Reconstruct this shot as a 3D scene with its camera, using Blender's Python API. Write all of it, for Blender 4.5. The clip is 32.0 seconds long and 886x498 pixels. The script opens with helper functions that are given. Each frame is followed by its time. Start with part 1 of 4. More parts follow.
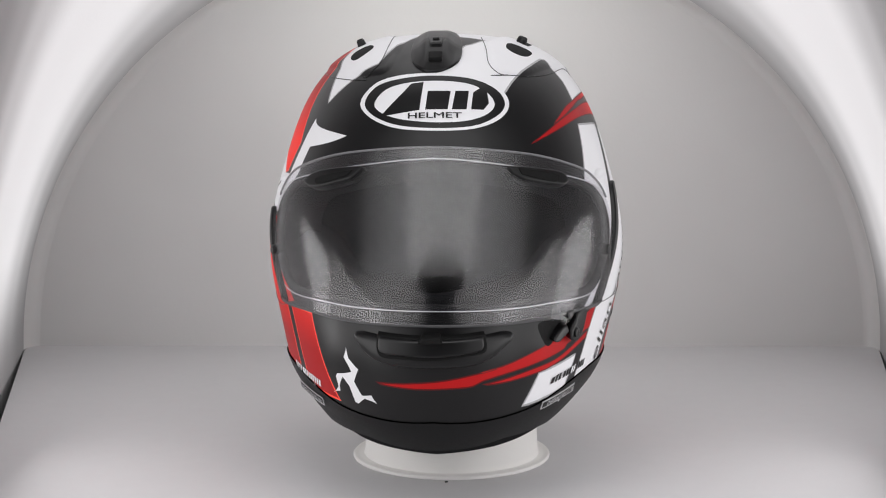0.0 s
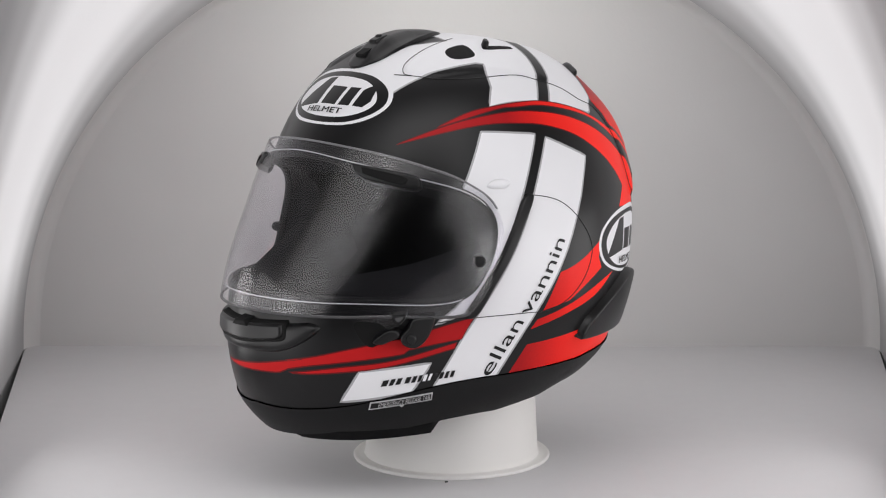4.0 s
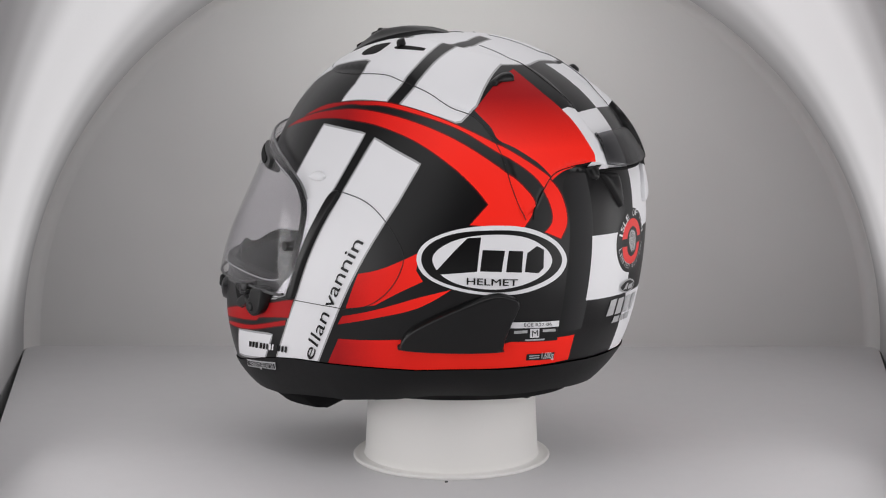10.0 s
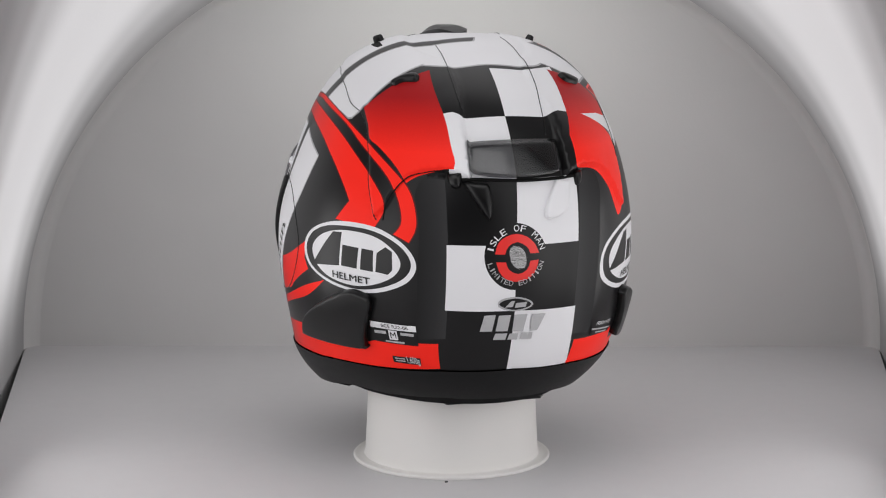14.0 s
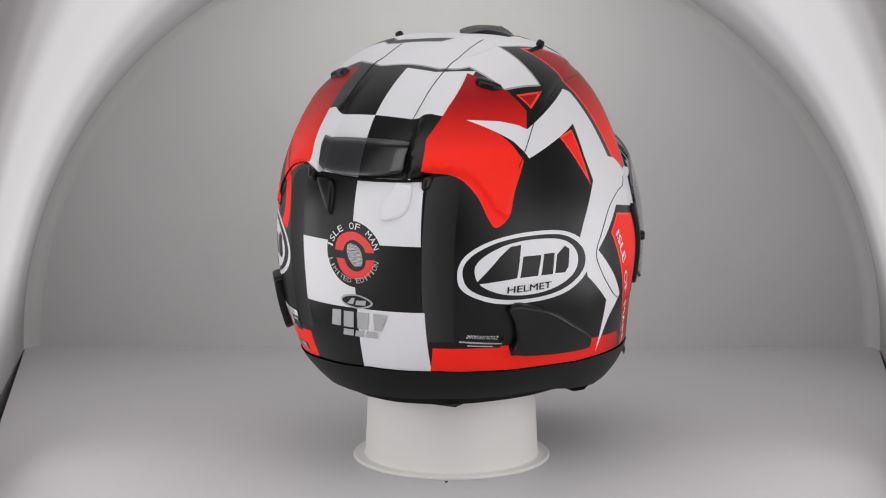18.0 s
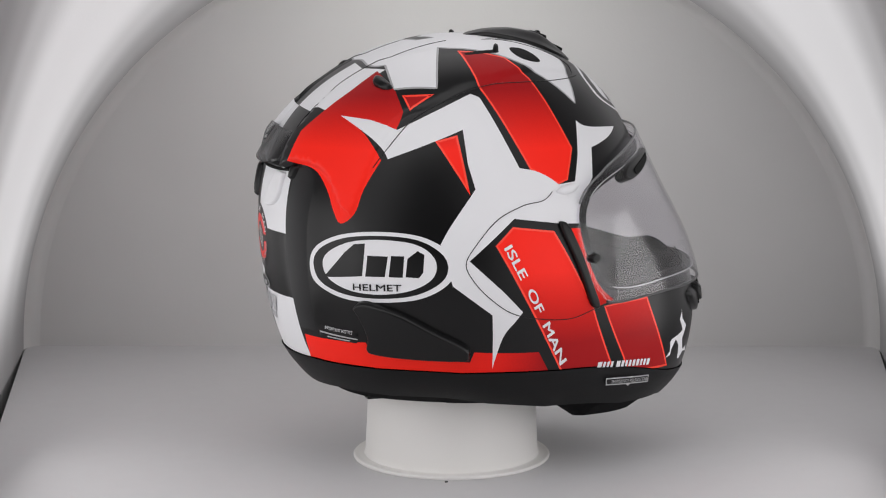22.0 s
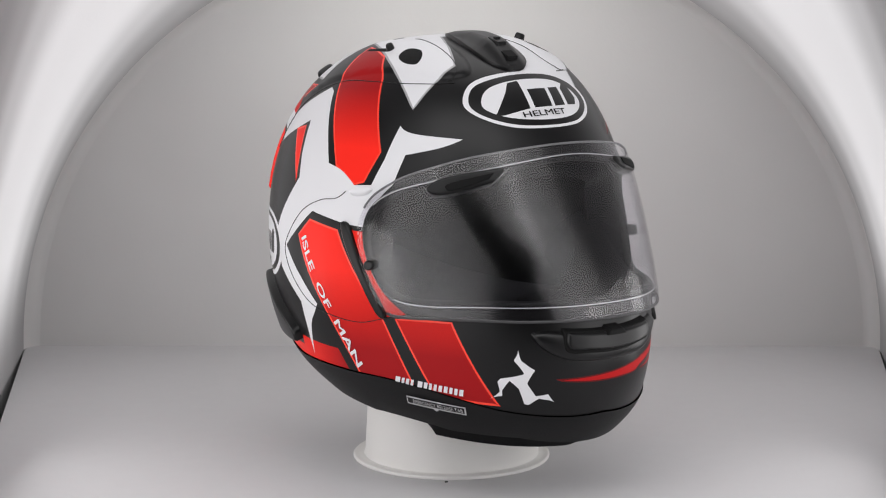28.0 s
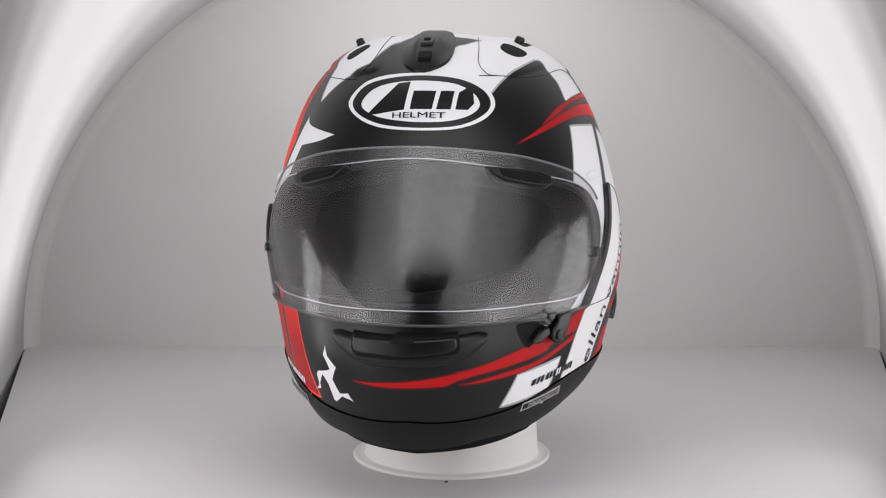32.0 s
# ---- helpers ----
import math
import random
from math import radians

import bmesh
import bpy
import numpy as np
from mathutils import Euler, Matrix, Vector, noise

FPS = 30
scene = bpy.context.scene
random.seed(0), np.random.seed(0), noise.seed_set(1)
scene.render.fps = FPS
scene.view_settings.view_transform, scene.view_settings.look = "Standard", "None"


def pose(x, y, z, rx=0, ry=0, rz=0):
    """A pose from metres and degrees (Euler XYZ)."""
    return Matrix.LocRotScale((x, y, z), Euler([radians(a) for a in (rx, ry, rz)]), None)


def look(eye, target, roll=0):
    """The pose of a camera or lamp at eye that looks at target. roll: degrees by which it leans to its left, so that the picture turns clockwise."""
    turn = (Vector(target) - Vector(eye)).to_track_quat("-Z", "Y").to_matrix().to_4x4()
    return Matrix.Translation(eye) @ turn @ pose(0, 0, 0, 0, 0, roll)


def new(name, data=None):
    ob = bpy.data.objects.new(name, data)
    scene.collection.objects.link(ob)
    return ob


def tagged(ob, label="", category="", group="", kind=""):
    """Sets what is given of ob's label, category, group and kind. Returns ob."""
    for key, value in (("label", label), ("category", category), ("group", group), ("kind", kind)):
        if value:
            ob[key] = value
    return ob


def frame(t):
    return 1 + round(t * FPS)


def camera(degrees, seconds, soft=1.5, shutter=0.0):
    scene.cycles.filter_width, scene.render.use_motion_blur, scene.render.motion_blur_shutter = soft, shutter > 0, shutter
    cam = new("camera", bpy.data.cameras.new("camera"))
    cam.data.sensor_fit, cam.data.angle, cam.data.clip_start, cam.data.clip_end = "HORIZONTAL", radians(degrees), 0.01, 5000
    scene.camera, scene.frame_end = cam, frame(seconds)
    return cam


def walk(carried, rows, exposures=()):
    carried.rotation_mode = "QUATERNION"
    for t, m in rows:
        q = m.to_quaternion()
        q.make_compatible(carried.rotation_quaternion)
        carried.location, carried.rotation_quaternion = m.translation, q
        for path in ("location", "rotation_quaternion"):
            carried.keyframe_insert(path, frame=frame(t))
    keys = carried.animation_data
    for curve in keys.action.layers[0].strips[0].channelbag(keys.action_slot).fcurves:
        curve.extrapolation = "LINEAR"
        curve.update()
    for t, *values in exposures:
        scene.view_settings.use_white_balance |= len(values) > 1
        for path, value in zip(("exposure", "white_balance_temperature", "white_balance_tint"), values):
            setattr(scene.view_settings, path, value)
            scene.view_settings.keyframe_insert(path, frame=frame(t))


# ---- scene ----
from mathutils import geometry

SECONDS = 32.0
cam = camera(22.416, SECONDS, soft=1.1)
EYE = (0.0, -1.656, 0.4316)
CAM = Matrix.Translation(EYE) @ Euler((radians(90 - 9.361), 0, radians(0.224))).to_matrix().to_4x4()
walk(cam, [(0, CAM), (SECONDS, CAM)], [(0, 0.27), (3, 0.22), (6, 0.11), (10, -0.02), (21, -0.02), (25, -0.03), (28, 0.17), (SECONDS, 0.27)])

# ---------------------------------------------------------------- light
world = bpy.data.worlds.new("studio_dark")
scene.world = world
world.use_nodes = True
world.node_tree.nodes["Background"].inputs[0].default_value = (0.6, 0.62, 0.65, 1)
world.node_tree.nodes["Background"].inputs[1].default_value = 0.05


def area_lamp(name, at, target, sx, sy, watts, colour=(1.0, 0.985, 0.99)):
    data = bpy.data.lights.new(name, "AREA")
    data.shape, data.size, data.size_y, data.energy, data.color = "RECTANGLE", sx, sy, watts, colour
    new(name, data).matrix_world = look(at, target)


# unseen fill lamps added for brightness: two in the crown behind, one in the crown in front; on each side two panels,
# placed by their gloss in the visor; the rest is glow in the cloth's material
area_lamp("ceiling_fill", (0, 0.26, 0.362), (0, 0.40, 0.15), 0.30, 0.12, 0.14, (0.97, 1.0, 0.95))
area_lamp("ceiling_fill", (0, 0.03, 0.50), (0, 0.03, 0), 0.24, 0.20, 0.13)
area_lamp("crown_fill", (0, -0.44, 0.56), (0, -0.18, 0.0), 0.50, 0.30, 0.48)
for side in (-1, 1):
    area_lamp("side_panel", (side * 0.335, -0.05, 0.14), (side * 0.032, -0.05, 0.16), 0.09, 0.19, 0.13)
    area_lamp("side_panel", (side * 0.325, -0.25, 0.14), (side * 0.034, -0.25, 0.16), 0.28, 0.19, 0.22)

# ---------------------------------------------------------------- materials


def nodes_of(name):
    m = bpy.data.materials.new(name)
    m.use_nodes = True
    return m, m.node_tree.nodes, m.node_tree.links, m.node_tree.nodes["Principled BSDF"]


def surface(name, colour, rough, grain=0.06, scale=300.0, bump=0.0, stain=0.05, metallic=0.0, spec=0.5, coat=0.0):
    """A surface with fine grain, broad uneven wear and relief, in metres of the object's own space."""
    m, n, l, b = nodes_of(name)
    co = n.new("ShaderNodeTexCoord")
    fine, broad = n.new("ShaderNodeTexNoise"), n.new("ShaderNodeTexNoise")
    fine.inputs["Scale"].default_value, broad.inputs["Scale"].default_value = scale, scale / 30
    fine.inputs["Detail"].default_value = 4
    l.new(co.outputs["Object"], fine.inputs["Vector"])
    l.new(co.outputs["Object"], broad.inputs["Vector"])
    mix = n.new("ShaderNodeMix")
    mix.data_type = "RGBA"
    mix.inputs["A"].default_value = (*[c * (1 - stain) for c in colour], 1)
    mix.inputs["B"].default_value = (*[min(1, c * (1 + stain)) for c in colour], 1)
    l.new(broad.outputs["Fac"], mix.inputs["Factor"])
    l.new(mix.outputs["Result"], b.inputs["Base Color"])
    ramp = n.new("ShaderNodeMapRange")
    ramp.inputs["To Min"].default_value, ramp.inputs["To Max"].default_value = rough - grain, rough + grain
    l.new(fine.outputs["Fac"], ramp.inputs["Value"])
    l.new(ramp.outputs["Result"], b.inputs["Roughness"])
    b.inputs["Metallic"].default_value, b.inputs["Specular IOR Level"].default_value = metallic, spec
    b.inputs["Coat Weight"].default_value, b.inputs["Coat Roughness"].default_value = coat, 0.25
    if bump:
        bm = n.new("ShaderNodeBump")
        bm.inputs["Strength"].default_value, bm.inputs["Distance"].default_value = 0.3, bump
        l.new(fine.outputs["Fac"], bm.inputs["Height"])
        l.new(bm.outputs["Normal"], b.inputs["Normal"])
    return m


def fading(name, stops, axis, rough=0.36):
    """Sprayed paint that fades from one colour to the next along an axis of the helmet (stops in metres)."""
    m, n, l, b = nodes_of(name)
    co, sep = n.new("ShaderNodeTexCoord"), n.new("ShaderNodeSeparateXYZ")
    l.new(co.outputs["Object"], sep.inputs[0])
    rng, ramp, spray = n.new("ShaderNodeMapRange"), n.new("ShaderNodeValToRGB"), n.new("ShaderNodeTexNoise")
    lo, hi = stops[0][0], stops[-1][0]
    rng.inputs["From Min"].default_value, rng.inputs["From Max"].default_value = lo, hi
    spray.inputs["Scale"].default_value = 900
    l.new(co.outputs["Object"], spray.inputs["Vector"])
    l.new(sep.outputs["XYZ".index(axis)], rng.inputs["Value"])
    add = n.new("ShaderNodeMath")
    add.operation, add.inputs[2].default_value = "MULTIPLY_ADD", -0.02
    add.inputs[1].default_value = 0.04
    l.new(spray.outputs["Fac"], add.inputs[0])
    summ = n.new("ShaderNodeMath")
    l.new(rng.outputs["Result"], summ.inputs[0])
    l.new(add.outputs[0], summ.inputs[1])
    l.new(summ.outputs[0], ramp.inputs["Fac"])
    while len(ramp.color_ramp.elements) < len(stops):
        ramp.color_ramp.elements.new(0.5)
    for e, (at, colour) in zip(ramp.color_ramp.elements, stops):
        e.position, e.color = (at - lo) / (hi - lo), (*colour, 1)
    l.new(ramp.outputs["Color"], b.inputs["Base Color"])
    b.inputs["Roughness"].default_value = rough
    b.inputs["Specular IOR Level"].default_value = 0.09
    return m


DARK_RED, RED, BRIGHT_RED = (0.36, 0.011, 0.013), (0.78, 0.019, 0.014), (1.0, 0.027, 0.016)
M = {
    "black": surface("satin_black_paint", (0.0042, 0.0041, 0.0045), 0.31, 0.03, 500, spec=0.3),
    "white": surface("satin_white_paint", (0.76, 0.76, 0.78), 0.4, 0.04, 500, stain=0.02, spec=0.3),
    "gray": surface("gray_sprayed_paint", (0.36, 0.36, 0.37), 0.4, 0.04, 500),
    "silver": surface("silver_ink", (0.42, 0.42, 0.43), 0.35, 0.04, 500),
    "red": surface("red_paint", RED, 0.36, 0.04, 500),
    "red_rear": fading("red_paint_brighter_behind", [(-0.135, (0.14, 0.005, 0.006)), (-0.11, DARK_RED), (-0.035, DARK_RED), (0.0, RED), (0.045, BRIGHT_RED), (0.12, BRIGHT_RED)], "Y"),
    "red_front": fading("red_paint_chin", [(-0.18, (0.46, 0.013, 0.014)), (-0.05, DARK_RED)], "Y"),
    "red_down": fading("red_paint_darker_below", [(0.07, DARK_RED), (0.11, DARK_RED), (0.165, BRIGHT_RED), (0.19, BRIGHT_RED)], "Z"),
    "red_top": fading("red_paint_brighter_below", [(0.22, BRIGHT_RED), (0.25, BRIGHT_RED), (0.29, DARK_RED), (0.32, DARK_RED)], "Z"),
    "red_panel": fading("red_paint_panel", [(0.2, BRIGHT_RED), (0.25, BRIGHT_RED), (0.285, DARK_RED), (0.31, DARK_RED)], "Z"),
    "fade_l": fading("grey_fade", [(0.042, (0.055, 0.055, 0.056)), (0.056, (0.03, 0.03, 0.031)), (0.078, (0.006, 0.006, 0.006))], "X", 0.42),
    "fade_r": fading("grey_fade", [(-0.078, (0.006, 0.006, 0.006)), (-0.056, (0.03, 0.03, 0.031)), (-0.042, (0.055, 0.055, 0.056))], "X", 0.42),
    "visor_edge": surface("visor_edge_bead", (0.05, 0.05, 0.052), 0.35, 0.05, 400),
    "visor_brow": surface("visor_upper_edge", (0.16, 0.16, 0.165), 0.3, 0.05, 400),
    "pale": surface("pale_seal", (0.55, 0.55, 0.56), 0.4, 0.05, 400),
    "red_dim": surface("thin_sprayed_red", (0.12, 0.004, 0.005), 0.4, 0.04, 500, spec=0.2),
    "bright": surface("bright_red_line", (1.0, 0.05, 0.022), 0.36, 0.04, 500),
    "rubber": surface("black_rubber", (0.0065, 0.0065, 0.007), 0.5, 0.08, 700, bump=0.0002, spec=0.2),
    "plastic": surface("black_plastic", (0.0035, 0.0035, 0.0038), 0.30, 0.0, 60, spec=0.34),
    "cloth": surface("black_knit_cloth", (0.006, 0.006, 0.0065), 0.9, 0.08, 500, spec=0.1),
    "cup": surface("white_plastic_cup", (0.86, 0.845, 0.82), 0.4, 0.06, 200, stain=0.02),
    "tent": surface("white_tent_cloth", (0.665, 0.655, 0.65), 0.85, 0.08, 260, bump=0.0003, stain=0.05, spec=0.15),
    "board": surface("white_board", (0.6, 0.59, 0.6), 0.5, 0.1, 60, stain=0.03, spec=0.35),
    # openings are not cut: near-black patches carry the shade of their depth
    "hole": surface("near_black", (0.006, 0.006, 0.006), 0.7, 0.08, 300, spec=0.15),
    "skirt": surface("grey_gap_shade", (0.36, 0.36, 0.365), 0.8, 0.08, 260, bump=0.0003),
    "wall": surface("dark_studio_wall", (0.12, 0.12, 0.125), 0.8, 0.1, 20),
}


def clear_plastic(name, rough, tint, gloss=1.2):
    """Thin clear plastic: light goes straight through, with a soft gloss that grows towards the edges."""
    m, n, l, b = nodes_of(name)
    n.remove(b)
    out = n["Material Output"]
    see, shine, mix = n.new("ShaderNodeBsdfTransparent"), n.new("ShaderNodeBsdfGlossy"), n.new("ShaderNodeMixShader")
    see.inputs["Color"].default_value = (*tint, 1)
    smear, rng, edge, power, mul = n.new("ShaderNodeTexNoise"), n.new("ShaderNodeMapRange"), n.new("ShaderNodeLayerWeight"), n.new("ShaderNodeMath"), n.new("ShaderNodeMath")
    smear.inputs["Scale"].default_value = 35
    rng.inputs["To Min"].default_value, rng.inputs["To Max"].default_value = rough * 0.85, rough * 1.15
    l.new(smear.outputs["Fac"], rng.inputs["Value"])
    l.new(rng.outputs["Result"], shine.inputs["Roughness"])
    edge.inputs["Blend"].default_value = 0.5
    power.operation, power.inputs[1].default_value = "POWER", 5.0
    mul.operation, mul.use_clamp, mul.inputs[1].default_value, mul.inputs[2].default_value = "MULTIPLY_ADD", True, 0.5, 0.042 * gloss
    l.new(edge.outputs["Facing"], power.inputs[0])
    l.new(power.outputs[0], mul.inputs[0])
    l.new(mul.outputs[0], mix.inputs[0])
    l.new(see.outputs[0], mix.inputs[1])
    l.new(shine.outputs[0], mix.inputs[2])
    l.new(mix.outputs[0], out.inputs["Surface"])
    return m


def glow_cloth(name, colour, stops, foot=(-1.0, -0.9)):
    """Tent cloth whose glow is put into the material, with no lamps behind it: stops of (y, glow) along the tent; the
    glow rises between the heights foot.
    """
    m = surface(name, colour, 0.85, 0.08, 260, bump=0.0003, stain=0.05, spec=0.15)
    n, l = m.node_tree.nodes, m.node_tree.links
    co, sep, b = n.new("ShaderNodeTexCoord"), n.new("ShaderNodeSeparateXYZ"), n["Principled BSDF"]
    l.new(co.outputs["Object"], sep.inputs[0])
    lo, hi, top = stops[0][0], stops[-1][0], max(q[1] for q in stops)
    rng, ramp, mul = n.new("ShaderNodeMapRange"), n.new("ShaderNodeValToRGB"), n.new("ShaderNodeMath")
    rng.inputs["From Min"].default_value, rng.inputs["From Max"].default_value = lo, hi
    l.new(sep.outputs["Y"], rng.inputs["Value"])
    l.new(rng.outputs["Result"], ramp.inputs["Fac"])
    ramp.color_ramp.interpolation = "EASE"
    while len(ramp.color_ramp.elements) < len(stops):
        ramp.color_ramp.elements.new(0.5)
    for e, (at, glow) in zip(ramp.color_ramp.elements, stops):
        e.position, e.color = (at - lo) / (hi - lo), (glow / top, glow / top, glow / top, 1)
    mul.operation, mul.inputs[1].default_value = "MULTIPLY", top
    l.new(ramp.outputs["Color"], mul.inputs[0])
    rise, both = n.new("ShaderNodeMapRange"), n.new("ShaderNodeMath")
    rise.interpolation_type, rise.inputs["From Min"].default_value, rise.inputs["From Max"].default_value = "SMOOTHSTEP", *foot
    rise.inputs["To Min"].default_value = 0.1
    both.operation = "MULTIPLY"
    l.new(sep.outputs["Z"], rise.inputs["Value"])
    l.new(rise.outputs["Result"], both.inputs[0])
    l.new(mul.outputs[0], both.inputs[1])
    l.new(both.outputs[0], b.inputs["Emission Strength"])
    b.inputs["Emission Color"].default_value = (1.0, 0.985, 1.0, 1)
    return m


M["glow_cloth"] = glow_cloth("arch_cloth_glow", (0.36, 0.355, 0.36), [(-0.18, 0.0), (-0.11, 0.0), (-0.05, 0.08), (0.0, 0.25), (0.07, 0.50), (0.17, 0.54), (0.26, 0.36), (0.34, 0.16), (0.381, 0.08)], (0.0, 0.13))


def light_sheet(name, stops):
    """A sheet that emits from its own material, with no lamps behind it: stops of (y, glow) along the tent."""
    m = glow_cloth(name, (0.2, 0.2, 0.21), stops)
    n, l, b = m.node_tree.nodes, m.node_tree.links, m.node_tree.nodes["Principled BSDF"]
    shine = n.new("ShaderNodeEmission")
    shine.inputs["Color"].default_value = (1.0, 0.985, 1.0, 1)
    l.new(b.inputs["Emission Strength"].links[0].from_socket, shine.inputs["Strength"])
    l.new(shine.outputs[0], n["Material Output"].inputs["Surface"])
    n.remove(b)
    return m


M["hood"] = light_sheet("hood_emitter", [(-1.45, 0.40), (-0.95, 0.82), (-0.70, 1.1), (-0.50, 1.25), (-0.38, 1.2), (-0.27, 0.85), (-0.19, 0.2)])


def net_cloth(name, colour):
    """Knitted spacer net with rows of small round holes."""
    m = surface(name, colour, 0.9, 0.05, 450, spec=0.06)
    n, l, b = m.node_tree.nodes, m.node_tree.links, m.node_tree.nodes["Principled BSDF"]
    co, cell, ramp, mul = n.new("ShaderNodeTexCoord"), n.new("ShaderNodeTexVoronoi"), n.new("ShaderNodeValToRGB"), n.new("ShaderNodeMix")
    cell.inputs["Scale"].default_value, cell.inputs["Randomness"].default_value = 210, 0.25
    l.new(co.outputs["Object"], cell.inputs["Vector"])
    l.new(cell.outputs["Distance"], ramp.inputs["Fac"])
    ramp.color_ramp.elements[0].position, ramp.color_ramp.elements[0].color = 0.28, (0.6, 0.6, 0.6, 1)
    ramp.color_ramp.elements[1].position, ramp.color_ramp.elements[1].color = 0.5, (1, 1, 1, 1)
    mul.data_type, mul.blend_type = "RGBA", "MULTIPLY"
    mul.inputs["Factor"].default_value = 1.0
    l.new(b.inputs["Base Color"].links[0].from_socket, mul.inputs["A"])
    l.new(ramp.outputs["Color"], mul.inputs["B"])
    l.new(mul.outputs["Result"], b.inputs["Base Color"])
    bump = n.new("ShaderNodeBump")
    bump.inputs["Strength"].default_value, bump.inputs["Distance"].default_value = 0.3, 0.0006
    l.new(ramp.outputs["Color"], bump.inputs["Height"])
    l.new(bump.outputs["Normal"], b.inputs["Normal"])
    return m


M["mesh_cloth"] = net_cloth("grey_net_cloth", (0.013, 0.013, 0.014))


def ridged_ink(name):
    """Silver ink in fine curved ridges, as of a fingertip's print."""
    m, n, l, b = nodes_of(name)
    co, wave, ramp = n.new("ShaderNodeTexCoord"), n.new("ShaderNodeTexWave"), n.new("ShaderNodeValToRGB")
    wave.wave_type, wave.inputs["Scale"].default_value, wave.inputs["Distortion"].default_value = "RINGS", 420, 7
    wave.inputs["Detail Scale"].default_value = 1.5
    l.new(co.outputs["Object"], wave.inputs["Vector"])
    l.new(wave.outputs["Fac"], ramp.inputs["Fac"])
    ramp.color_ramp.elements[0].position, ramp.color_ramp.elements[0].color = 0.3, (0.02, 0.02, 0.02, 1)
    ramp.color_ramp.elements[1].position, ramp.color_ramp.elements[1].color = 0.55, (0.55, 0.55, 0.55, 1)
    l.new(ramp.outputs["Color"], b.inputs["Base Color"])
    b.inputs["Roughness"].default_value = 0.4
    return m


M["print"] = ridged_ink("fingertip_ink")
M["clear"] = clear_plastic("clear_visor_plastic", 0.16, (0.97, 0.965, 0.98), 1.15)
M["smoke"] = clear_plastic("smoked_plastic", 0.12, (0.42, 0.42, 0.43), 1.5)

# ---------------------------------------------------------------- mesh helpers


def mesh_object(name, verts, faces, material, parent=None, label="", smooth=True):
    me = bpy.data.meshes.new(name)
    me.from_pydata([tuple(map(float, v)) for v in verts], [], [tuple(map(int, f)) for f in faces])
    me.materials.append(material)
    if smooth:
        me.shade_smooth()
    me.update()
    ob = new(name, me)
    ob.parent = parent
    if label:
        ob["label"] = label
    return ob


def part(name, bm, material, parent=None, label="", smooth=True):
    me = bpy.data.meshes.new(name)
    bmesh.ops.recalc_face_normals(bm, faces=bm.faces[:])
    bm.to_mesh(me)
    bm.free()
    me.materials.append(material)
    if smooth:
        me.shade_smooth()
    ob = new(name, me)
    ob.parent = parent
    if label:
        ob["label"] = label
    return ob


def lathe(profile, steps=96):
    """Verts and faces of a profile of (radius, height) turned about z."""
    v, f = [], []
    for i in range(steps):
        a = 2 * math.pi * i / steps
        v += [(r * math.cos(a), r * math.sin(a), z) for r, z in profile]
    k = len(profile)
    for i in range(steps):
        j = (i + 1) % steps
        f += [(i * k + q, j * k + q, j * k + q + 1, i * k + q + 1) for q in range(k - 1)]
    return v, f


def box(bm, at, size, turn=None):
    m = Matrix.Translation(at) @ (turn or Matrix()) @ Matrix.Diagonal((*size, 1))
    return bmesh.ops.create_cube(bm, size=1, matrix=m)["verts"]


# ---------------------------------------------------------------- the photo tent and the studio


def arch_point(a, half, high):
    """A point (x, z) of the arch: a from 0 at the right foot to pi at the left foot."""
    return half * math.cos(a), high * math.sin(a)


def vault(name, stations, material, label, steps=72):
    """A vaulted sheet through stations of (y, half width, height); its feet end level with the floor board."""
    v, f = [], []
    for y, half, high in stations:
        arc = [arch_point(math.pi * i / steps, half, high) for i in range(steps + 1)]
        v += [(x, y, z) for x, z in arc]
    k = steps + 1
    for s in range(len(stations) - 1):
        f += [(s * k + i, s * k + i + 1, (s + 1) * k + i + 1, (s + 1) * k + i) for i in range(k - 1)]
    return tagged(mesh_object(name, v, f, material), label, "photo tent", kind="structure")


BACK_Y = 0.401


def tent_half(y):
    """Half the tent's width: it draws in a little towards the front."""
    return 0.400 - 0.081 * (BACK_Y - y)


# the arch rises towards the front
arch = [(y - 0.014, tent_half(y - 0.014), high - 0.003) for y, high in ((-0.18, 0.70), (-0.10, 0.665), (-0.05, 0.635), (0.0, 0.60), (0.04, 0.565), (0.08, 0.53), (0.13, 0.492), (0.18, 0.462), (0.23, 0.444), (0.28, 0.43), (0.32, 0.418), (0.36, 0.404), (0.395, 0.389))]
vault("tent_arch", arch, M["glow_cloth"], "white cloth arch of the photo tent, its glow put into the material")
# a small fillet where the arch is sewn to the flat back
rear = [arch[-1]] + [(0.381 + 0.02 * math.sin(radians(a)), tent_half(0.381) - 0.012 * (1 - math.cos(radians(a))), 0.386 - 0.012 * (1 - math.cos(radians(a)))) for a in (20, 40, 60, 75, 90)]
vault("tent_rear", rear, M["tent"], "rounded seam between the tent's arch and its back")

# strips added in the gap beside the board; their grey is the gap's shade
for side in (-1, 1):
    v = [(side * (half + 0.0015), y, z) for y, half, high in arch for z in (0.001, -0.024)]
    tagged(mesh_object("gap_strip", v, [(2 * i, 2 * i + 2, 2 * i + 3, 2 * i + 1) for i in range(len(v) // 2 - 1)], M["skirt"]), "added grey strip along the foot of the photo tent, as shade of the gap", "photo tent", kind="structure")

